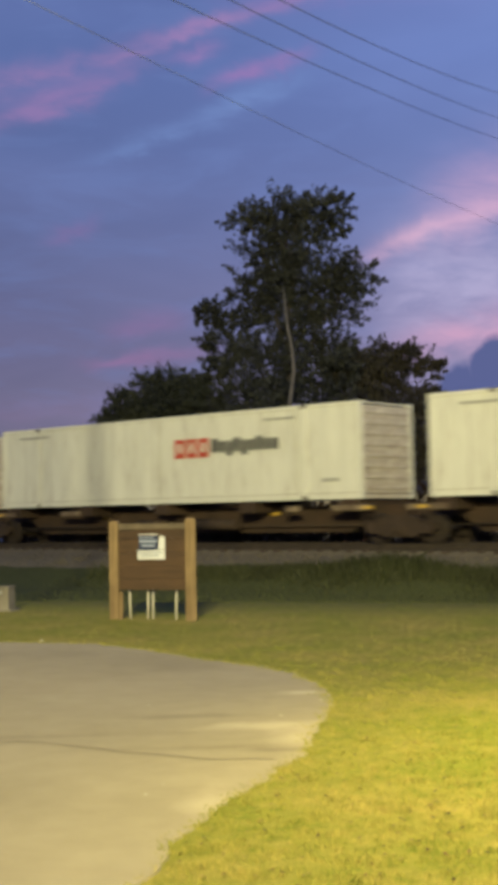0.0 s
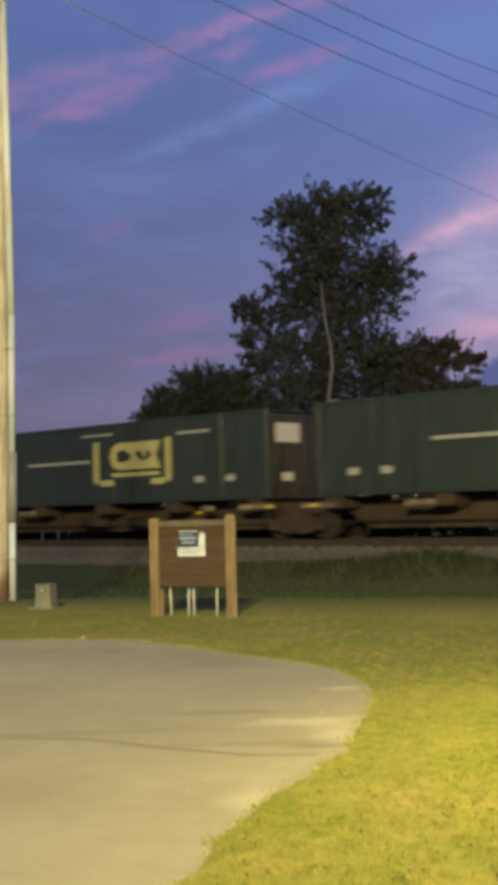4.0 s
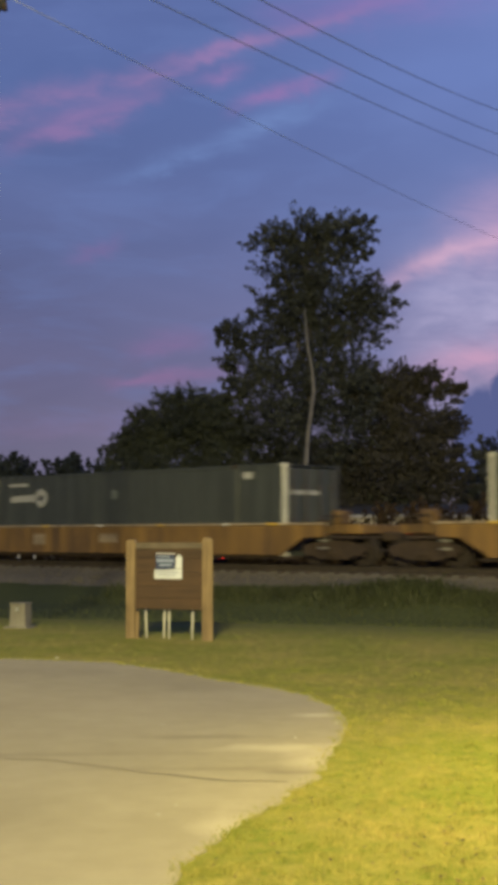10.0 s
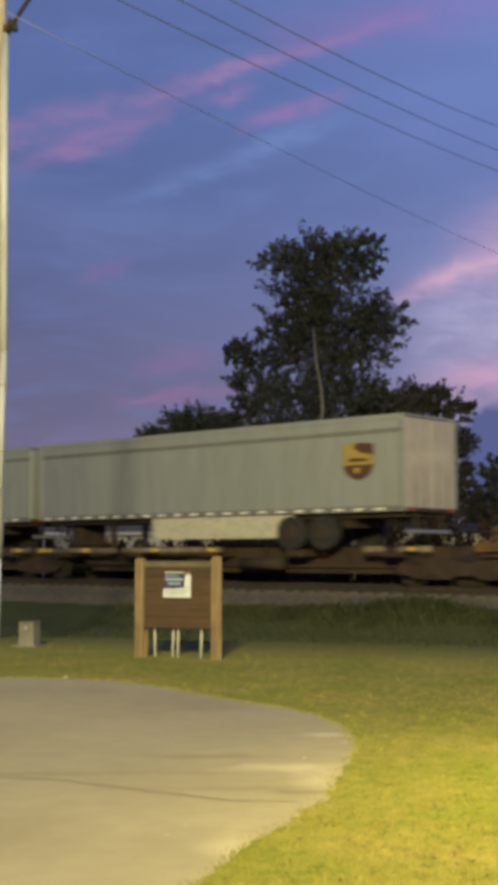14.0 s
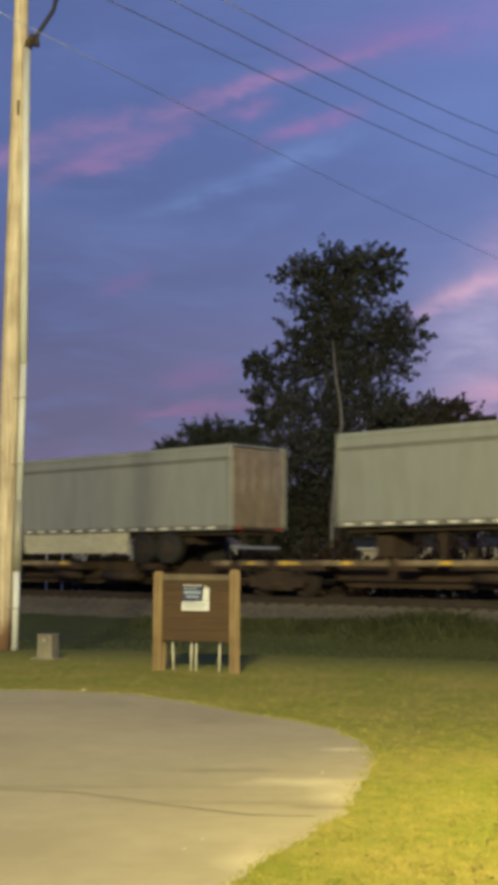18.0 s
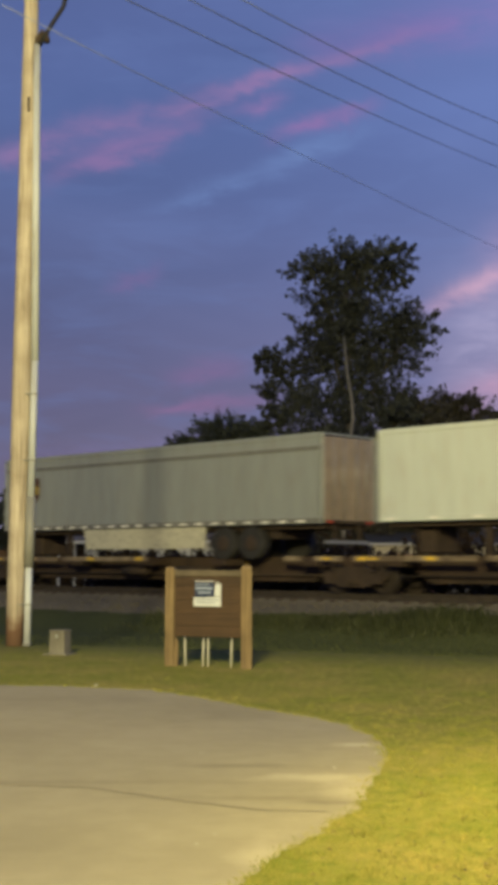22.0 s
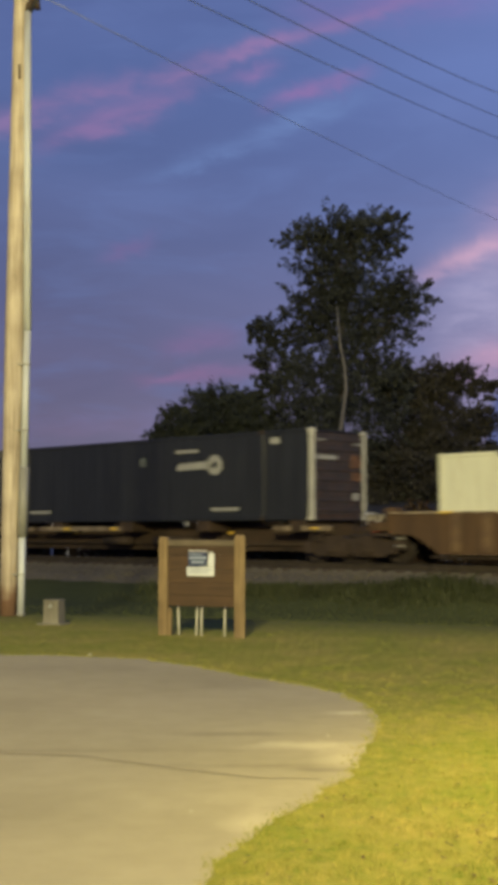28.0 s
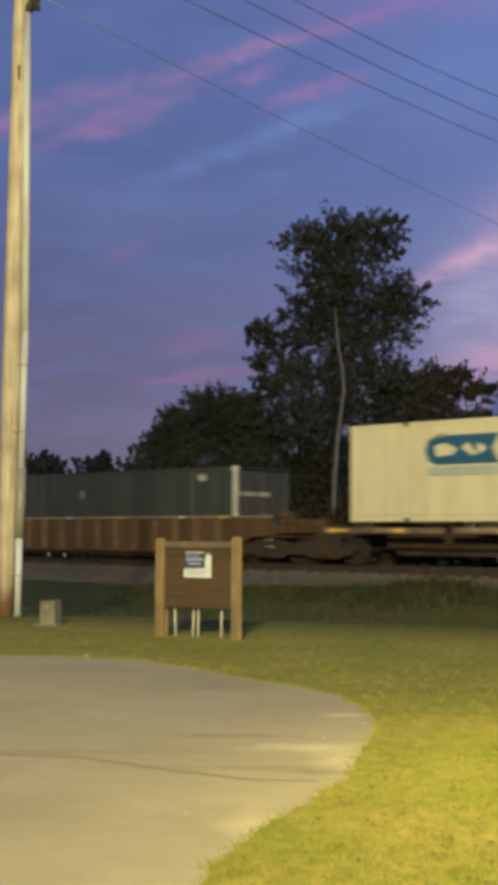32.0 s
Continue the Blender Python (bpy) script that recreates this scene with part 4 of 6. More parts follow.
def shield_logo(c, x0, x1, z0, z1):
    w, h = x1 - x0, z1 - z0
    P = lambda q: [(x0 + w * a, z0 + h * b) for a, b in q]
    decal(c, P([(0.02, 0.96), (0.5, 1.0), (0.98, 0.96), (1.0, 0.42), (0.93, 0.24), (0.76, 0.10), (0.5, 0.0), (0.24, 0.10), (0.07, 0.24), (0.0, 0.42)]), MARK_BROWN, "logo", 0.008, "brown and gold shield")
    decal(c, P([(0.03, 0.95), (0.42, 0.985), (0.34, 0.86), (0.55, 0.74), (0.96, 0.66), (0.98, 0.42), (0.02, 0.42)]), MARK_GOLD, "logo_field", 0.013)
    decal(c, P([(0.18, 0.60), (0.80, 0.58), (0.80, 0.50), (0.18, 0.50)]), MARK_BROWN, "logo_bar", 0.017)
    decal(c, P([(0.32, 0.34), (0.56, 0.34), (0.52, 0.20), (0.38, 0.22)]), MARK_GOLD, "logo_field", 0.013)


def text_bars(c, x0, x1, z0, z1, material, n=1, name="lettering"):
    """Lettering that cannot be read: short plain bars."""
    h = (z1 - z0) / n
    for i in range(n):
        decal(c, rect(x0, x1, z0 + h * i + h * 0.12, z0 + h * (i + 1) - h * 0.05), material, name)


def trailer(lead, label, paint, length=16.15, wheels="lead", skirt=None, band=False, rear=None, top=5.55, front_fin=False, floor=2.80, hub=None):
    """A highway van on the car: body, rails, skirt, landing gear, tandem axles, rear doors or nose."""
    c = thing("semi_trailer", label, "trailer", "boxes on the train")
    L, W, H, F = length, 2.59, top, floor
    rear = rear or paint
    part("side_panel", corrugated(L, 0.012, 0.003, 1.22, F + 0.16, H - 0.14, False), paint, c)
    part("side_panel", box(0.05, L - 0.05, W - 0.04, W - 0.012, F + 0.1, H - 0.1), paint, c)
    part("roof", box(0.03, L - 0.03, 0.02, W - 0.02, H - 0.05, H), paint, c)
    part("nose_wall", box(0.0, 0.05, 0.03, W - 0.03, F, H - 0.02, chamfer=0.01), rear if wheels == "trail" else paint, c)
    for y0, y1 in ((-0.004, 0.05), (W - 0.05, W + 0.004)):
        part("top_rail", box(0.0, L, y0, y1, H - 0.15, H + 0.004, chamfer=0.008), paint, c)
        part("bottom_rail", box(0.0, L, y0, y1, F, F + 0.17, chamfer=0.008), paint if not band else BAND_GREY, c)
    if band:
        part("side_band", box(0.1, L - 0.1, -0.006, 0.02, H - 0.52, H - 0.40), BAND_GREY, c, "grey band below the roof")
    n = int(L / 0.75)
    for i in range(n):
        x = 0.3 + (L - 0.6) * i / n
        if i % 2 == 0 or band:
            part("reflective_tape", box(x, x + 0.34, -0.014, -0.006, F + 0.05, F + 0.11), REFLECT_WHITE, c)
    for x in (0.0, L - 0.08):
        for y in (-0.006, W - 0.074):
            part("corner_post", box(x, x + 0.08, y, y + 0.08, F, H + 0.006, chamfer=0.01), paint, c)
    ends = L if wheels == "lead" else 0.0
    sgn = 1 if wheels == "lead" else -1
    # doors at the wheel end, plain nose at the other
    xd = L - 0.02 if wheels == "lead" else 0.0
    if wheels == "lead":
        for y0, y1 in ((0.09, W / 2 - 0.01), (W / 2 + 0.01, W - 0.09)):
            part("door", box(L - 0.06, L - 0.01, y0, y1, F + 0.1, H - 0.1, chamfer=0.008), rear, c)
        locking_bars_at(c, L - 0.01, F, H)
        part("rear_sill", box(L - 0.08, L + 0.01, 0.08, W - 0.08, F, F + 0.11), DARK_STEEL, c)
        part("bumper", box(L - 0.15, L - 0.05, 0.25, W - 0.25, F - 0.60, F - 0.50), GALVANISED, c, "pale rear underride bar")
        for y in (0.7, W - 0.7):
            part("bumper_hanger", box(L - 0.15, L - 0.07, y - 0.05, y + 0.05, F - 0.5, F), DARK_STEEL, c)
        for y in (0.35, W - 0.35):
            part("tail_lamp", box(L - 0.005, L + 0.02, y - 0.12, y + 0.12, F + 0.02, F + 0.09), MARK_RED, c)
    else:
        part("nose_wall", box(L - 0.05, L - 0.005, 0.09, W - 0.09, F, H - 0.02, chamfer=0.01), rear, c)
        for k in range(3):
            part("nose_mark", box(L - 0.005, L + 0.003, 1.15, 1.55, H - 1.0 - 0.32 * k, H - 0.82 - 0.32 * k), MARK_DARK, c)
        if front_fin:
            part("corner_guard", box(L - 0.42, L - 0.10, -0.012, -0.004, F + 0.25, H - 0.2), REFLECT_WHITE, c, "bright polished corner guard")
    part("floor_frame", box(0.2, L - 0.2, 0.3, W - 0.3, F - 0.14, F), DARK_STEEL, c)
    xa = L - 3.6 if wheels == "lead" else 3.2
    part("bogie_frame", box(xa - 1.3, xa + 1.4, 0.5, W - 0.5, F - 0.42, F - 0.12), DARK_STEEL, c)
    for dx in (-0.62, 0.62):
        for y, turn in ((0.22, 1), (W - 0.22, -1)):
            w = part("road_wheel", rod((xa + dx, y - 0.22, F - 0.56), (xa + dx, y + 0.22, F - 0.56), 0.50, sides=20), RUBBER, c)
            part("wheel_disc", rod((xa + dx, y - turn * 0.245, F - 0.56), (xa + dx, y - turn * 0.20, F - 0.56), 0.20, 0.30, sides=16), hub or HUB_WHITE, w)
    xl = 3.4 if wheels == "lead" else L - 3.4
    for y in (0.55, W - 0.55):
        part("landing_leg", box(xl - 0.08, xl + 0.08, y - 0.08, y + 0.08, F - 1.05, F - 0.1), DARK_STEEL, c)
        part("landing_foot", box(xl - 0.16, xl + 0.16, y - 0.15, y + 0.15, F - 1.10, F - 1.03), DARK_STEEL, c)
    if skirt:
        a, b = L - skirt[0], L - skirt[1]
        part("side_skirt", slab([(a, F - 0.02), (b, F - 0.02), (b - 0.06, F - 0.71), (a + 0.14, F - 0.71)], 0.03, 0.06), SKIRT, c, "pale flat side skirt")
    part("kingpin_stand", box((0.9 if wheels == "lead" else L - 1.5), (1.5 if wheels == "lead" else L - 0.9), 0.7, W - 0.7, F - 0.90, F - 0.14, chamfer=0.05), DARK_STEEL, c)
    CARS.append((c, lead - L, 0.0, 0.0))
    return c


def locking_bars_at(c, x, f, h):
    for y in (0.5, 1.0, 1.6, 2.1):
        part("lock_rod", rod((x + 0.04, y, f + 0.12), (x + 0.04, y, h - 0.12), 0.022, sides=6), GALVANISED, c)


def build_train():
    P = 16.15
    SEAM = surface("grimy_seam", (0.42, 0.41, 0.34), 0.6, spread=0.2)
    FAINT = surface("worn_small_print", (0.36, 0.37, 0.34), 0.5, spread=0.1)
    # white boxes on skeleton flats
    for lead in (-3.0, -21.42, -39.6, -57.4):
        c = container(lead, 2.0, WHITE_BOX, "white corrugated container with a red and dark logo", "ribs", end_paint=DOOR_GREY, seam=SEAM)
        x0, z0 = P - 7.35, 1.42
        for i in range(3):
            mark = decal(c, rect(x0 + 0.52 * i, x0 + 0.52 * i + 0.44, z0, z0 + 0.60), MARK_RED, "logo", 0.008, "red block logo")
            decal(mark, rect(x0 + 0.52 * i + 0.15, x0 + 0.52 * i + 0.30, z0 + 0.16, z0 + 0.46), WHITE_BOX, "cut_out", 0.013)
        for i in range(9):
            x = x0 + 1.62 + 0.305 * i
            decal(c, rect(x, x + 0.25, z0 + (0.02 if i in (2, 4) else 0.13), z0 + (0.56 if i in (0, 3, 6) else 0.47)), MARK_DARK, "lettering", 0.008)
        text_bars(c, 1.0, 2.6, 2.40, 2.50, FAINT)
        text_bars(c, P - 3.6, P - 2.4, 2.40, 2.48, FAINT)
        text_bars(c, P - 1.4, P - 0.8, 0.5, 0.62, FAINT)
    # dark green boxes with a yellow framed logo
    for lead in (-75.84, -93.95, -111.75):
        c = container(lead, 2.0, GREEN_BOX, "dark green corrugated container with a yellow framed logo", "doors", hinge=DULL_ROD, end_paint=GREEN_DOOR)
        x0 = P - 7.38
        block_logo(c, x0, x0 + 2.6, 1.15, 2.08, MARK_YELLOW, GREEN_BOX)
        for x in (P - 8.25, P - 4.75):
            decal(c, rect(x + (0.0 if x < P - 6 else 0.17), x + (0.28 if x < P - 6 else 0.45), 0.72, 2.16), MARK_YELLOW, "logo_frame", 0.008)
            decal(c, rect(x + (0.35 if x < P - 6 else -0.55), x + (1.05 if x < P - 6 else 0.15), 0.62, 0.82), MARK_YELLOW, "logo_frame", 0.0095)
        decal(c, rect(x0 + 0.1, x0 + 2.5, 0.92, 1.05), MARK_YELLOW, "lettering", 0.008)
        text_bars(c, P - 12.0, P - 8.45, 1.44, 1.56, MARK_WHITE)
        text_bars(c, P - 8.9, P - 7.2, 2.36, 2.45, MARK_WHITE)
        text_bars(c, P - 4.0, P - 2.5, 2.20, 2.30, MARK_WHITE)
        for x in (P - 3.2, P - 1.8, 1.2, 2.4):
            decal(c, rect(x, x + 0.4, 0.60, 0.80), MARK_WHITE, "label_plate", 0.008)
        part("placard", box(P + 0.062, P + 0.074, 0.35, 1.45, 1.75, 2.35), PLACARD, c, "white placard on the door")
        part("placard", box(P + 0.062, P + 0.074, 0.6, 1.1, 0.55, 0.8), PLACARD, c)
    for lead in (-128.65, -146.0):
        c = container(lead, 2.0, ORANGE_BOX, "orange container with dark lettering and white reflective edge", "doors", end_paint=surface("orange_door", (0.30, 0.085, 0.02), 0.5, spread=0.12), hinge=surface("rod_brown", (0.12, 0.05, 0.025), 0.6))
        for i in range(17):
            x = 0.5 + i * 0.92
            part("reflective_tape", box(x, x + 0.52, -0.012, -0.004, 0.07, 0.11), REFLECT_WHITE, c)
        text_bars(c, P - 4.0, P - 2.2, 1.72, 2.02, MARK_BROWN, 2)
        if lead < -140:
            faded = surface("faded_panel_mark", (0.33, 0.15, 0.075), 0.5, spread=0.1)
            text_bars(c, P - 8.9, P - 8.45, 1.62, 2.2, faded, 2)
            text_bars(c, P - 8.9, P - 8.4, 0.75, 0.95, faded)
    # yellow well cars
    def charcoal(lead, z, logo_lead, zl=1.9):
        c = container(lead, z, SHEEN_BOX if -215 < lead < -160 or lead < -520 else NAVY_BOX, "charcoal-blue container with pale corner posts and a badge logo", "ribs" if z > 1.5 else "doors", end_paint=BROWN_END if z > 1.5 else None, far_post=NAVY_BOX if z < 1.5 else None,
                      post=surface("pale_post_paint", (0.50, 0.49, 0.42), 0.5, spread=0.1), hinge=surface("rod_dark", (0.060, 0.052, 0.050), 0.6, spread=0.2))
        x1 = P - logo_lead
        arrow_logo(c, x1 - 2.15, x1, zl - 0.34, zl + 0.34, NAVY_BOX)
        text_bars(c, x1 - 2.2, x1 - 1.1, zl + 0.42, zl + 0.54, MARK_WHITE)
        text_bars(c, 1.2, 2.0, zl + 0.42, zl + 0.55, MARK_WHITE)
        for x in (1.0, P - 1.7):
            decal(c, rect(x, x + 0.4, 2.35, 2.55), MARK_WHITE, "label_plate", 0.008)
        decal(c, rect(P * 0.52, P * 0.52 + 0.28, 1.86, 2.14), GREY_BOX, "label_plate", 0.008)
        for x in (2.2, P - 4.3):
            text_bars(c, x, x + 1.25, 0.30, 0.42, MARK_WHITE)
        part("door_stripe", box(P + 0.001, P + 0.014, 0.2, 1.15 if z > 1.5 else 1.6, 1.85, 1.98), MARK_WHITE, c)
        if z > 1.5:
            for y0, y1, z0, z1, m in ((0.2, 0.62, 2.42, 2.46, MARK_WHITE), (1.95, 2.36, 2.34, 2.39, MARK_WHITE), (1.85, 2.34, 1.62, 2.02, RUST_PATCH), (1.90, 2.36, 1.22, 1.48, RUST_PATCH), (1.92, 2.20, 0.62, 0.84, MARK_WHITE), (0.2, 2.2, 0.10, 0.13, MARK_BROWN)):
                part("end_plate", box(P + 0.001, P + 0.012, y0, y1, z0, z1, chamfer=0.003), m, c)
        return c

    charcoal(-167.1, 1.0, 3.1, 1.96)
    charcoal(-190.3, 1.0, 11.2, 1.96)
    charcoal(-209.5, 1.0, 11.2, 1.96)
    g = container(-228.3, 1.0, GREEN_BOX, "dark green container with a yellow framed logo", "doors", hinge=DULL_ROD, end_paint=GREEN_DOOR)
    block_logo(g, P - 7.4, P - 4.5, 1.30, 2.26, MARK_YELLOW, GREEN_BOX)
    for x in (P - 8.1, P - 4.1):
        decal(g, rect(x + 0.1, x + 0.38, 1.0, 2.38), MARK_YELLOW, "logo_frame", 0.008)
    text_bars(g, P - 12.0, P - 8.2, 1.68, 1.82, MARK_WHITE)
    text_bars(g, P - 8.7, P - 7.2, 2.45, 2.55, MARK_WHITE)
    text_bars(g, P - 3.6, P - 2.2, 2.40, 2.52, MARK_WHITE)
    part("placard", box(P + 0.062, P + 0.074, 0.25, 1.05, 1.75, 2.25), PLACARD, g, "white placard on the door")
    # vans on skeleton flats
    def parcel(lead, logo_lead, **kw):
        c = trailer(lead, "silver-grey van trailer with a gold and brown shield", SILVER_BOX, band=True, hub=DARK_STEEL, **kw)
        L = kw.get("length", 16.15)
        shield_logo(c, L - logo_lead - 0.56, L - logo_lead + 0.56, 3.70, 4.80)
        return c

    # the first van's end colour holds part of a warm lamp's tint
    parcel(-249.54, 1.6, skirt=(10.27, 4.1), rear=surface("pale_warm_lit_end", (0.42, 0.37, 0.32), 0.5, spread=0.08))
    parcel(-266.3, 14.4, skirt=(11.2, 4.6))
    v = trailer(-283.5, "plain white van trailer", WHITE_VAN, wheels="trail", top=5.60)
    for k in (0, 1):
        decal(v, [(7.6 + 0.8 * k + 0.28 * math.cos(i * math.tau / 12), 3.5 + 0.2 * math.sin(i * math.tau / 12)) for i in range(12)], GREY_BOX, "stain", 0.012)
    text_bars(v, 16.15 - 3.4, 16.15 - 1.4, 5.15, 5.3, GREY_BOX)
    parcel(-300.72, 1.75, length=13.75, wheels="lead")
    parcel(-318.8, 14.2, skirt=(10.9, 4.9), rear=surface("dull_brown_door", (0.22, 0.175, 0.125), 0.65, spread=0.15, dirt=(0.15, 0.10, 0.06), dirt_amount=0.5))
    # nose colour brightened and warmed to carry lamp light on this end
    v = trailer(-337.72, "white van trailer with a bright corner guard and pale skirt", WHITE_VAN, wheels="trail", skirt=(11.3, 4.05), front_fin=True, rear=surface("warm_lit_nose", (0.74, 0.65, 0.55), 0.5, spread=0.06))
    text_bars(v, 16.15 - 1.6, 16.15 - 0.7, 3.35, 3.5, MARK_DARK)
    # door colour lies between its grey and the warm light falling on it
    v = trailer(-357.69, "white van trailer with two rows of dark lettering", WHITE_VAN, wheels="lead", rear=surface("warm_lit_door", (0.53, 0.48, 0.40), 0.55, spread=0.1, dirt=(0.4, 0.28, 0.18), dirt_amount=0.5), top=5.45)
    for k in range(2):
        for i, w in enumerate((0.42, 0.30, 0.32, 0.38, 0.36)):
            x = 16.15 - 3.15 + 0.40 * i
            decal(v, rect(x, x + min(w, 0.33), 4.88 - 0.40 * k, 5.16 - 0.40 * k), MARK_DARK, "lettering", 0.012)
    # warm light on the doors is mixed into their colour
    parcel(-375.95, 14.5, skirt=(11.3, 5.04), rear=surface("dim_warm_lit_door", (0.27, 0.215, 0.165), 0.6, spread=0.12))
    # brown well cars
    g = container(-397.3, 1.0, GREEN_BOX, "dark green container with a yellow logo and grey end panel", "ribs")
    block_logo(g, P - 13.64, P - 10.93, 1.46, 2.40, MARK_YELLOW, GREEN_BOX)
    decal(g, rect(P - 13.5, P - 11.2, 1.24, 1.40), MARK_YELLOW, "lettering", 0.008)
    decal(g, rect(P - 2.0, P - 0.14, 0.18, 2.66), GREY_BOX, "grey_panel", 0.008, "pale grey panel at the end")
    decal(g, rect(P - 1.5, P - 1.1, 2.2, 2.4), MARK_WHITE, "label_plate", 0.013)
    decal(g, rect(1.1, 1.5, 2.0, 2.2), MARK_WHITE, "label_plate", 0.013)
    n4 = charcoal(-420.3, 1.0, 4.6, 1.98)
    decal(n4, rect(P - 3.0, P - 1.3, 0.2, 2.6), GREY_BOX, "grey_panel", 0.008)
    l1 = container(-443.85, 1.0, PALE_BOX, "white container with dark lettering", "ribs", end_paint=DOOR_GREY)
    for i in range(9):
        x = P - 11.7 + 0.335 * i
        decal(l1, rect(x, x + 0.29, 1.62, 2.0 if i in (2, 5, 7) else (2.22 if i == 0 else 1.94)), MARK_DARK, "lettering", 0.008)
    text_bars(l1, P - 5.6, P - 4.0, 2.38, 2.46, GREY_BOX)
    # charcoal pair and a cream box on skeleton flats
    charcoal(-464.6, 2.0, 3.8, 1.80)
    charcoal(-483.77, 2.0, 10.9, 1.84)
    c = container(-504.6, 2.0, CREAM_BOX, "cream container with a blue block logo and rusty doors", "doors", end_paint=RUST_DOOR, seam=SEAM)
    block_logo(c, P - 13.5, P - 11.07, 1.56, 2.36, MARK_BLUE, CREAM_BOX)
    decal(c, rect(P - 13.4, P - 11.07, 1.26, 1.50), surface("pale_blue_marking", (0.40, 0.44, 0.42), 0.5), "lettering", 0.008)
    for x in (3.0, 6.5, 10.4):
        decal(c, rect(x, x + 0.35, 2.3 - 0.5 * (x == 6.5), 2.42 - 0.5 * (x == 6.5)), surface("rub_mark", (0.36, 0.31, 0.20), 0.6), "stain", 0.008)
    charcoal(-525.42, 1.0, 11.0, 1.9)
    charcoal(-548.6, 1.0, 3.5, 1.9)

    # cars beneath
    def spines(spans, vans=False):
        for i, (lead, trail) in enumerate(spans):
            spine_car(lead, trail, first=(i == 0), trailer_load=vans, long_beams=lead < -240)

    spines([(-2.0, -20.3), (-20.3, -38.6), (-38.6, -56.7), (-56.7, -74.8), (-74.8, -93.0), (-93.0, -110.8), (-110.8, -128.2), (-128.2, -145.4), (-145.4, -163.2)])
    spines([(-248.4, -266.0), (-266.0, -283.0), (-283.0, -300.3), (-300.3, -317.0), (-317.0, -336.2), (-336.2, -355.6), (-355.6, -374.9), (-374.9, -393.2)], True)
    spines([(-463.6, -482.7), (-482.7, -502.4), (-502.4, -521.9)])
    tan, brown = "ochre-yellow well car with grimy side sills", "rusty brown well car with ribbed side sills"
    for lead, trail, bl, bt in ((-164.6, -186.2, -167.1, -183.3), (-187.4, -208.0, -190.3, -206.5), (-208.0, -226.9, -209.5, -225.7), (-226.9, -247.4, -228.3, -244.5)):
        well_car(lead, trail, bl, bt, YELLOW_STEEL, False, tan, lead in (-164.6, -187.4), 1.20, lead in (-187.4, -208.0), lead in (-208.0, -226.9))
    for lead, trail, bl, bt in ((-394.4, -416.2, -397.3, -413.5), (-417.4, -439.8, -420.3, -436.5), (-441.0, -462.6, -443.85, -460.0), (-522.9, -544.4, -525.42, -541.6), (-545.8, -567.5, -548.6, -564.8)):
        well_car(lead, trail, bl, bt, BROWN_STEEL, True, brown, True, 1.42)


build_train()


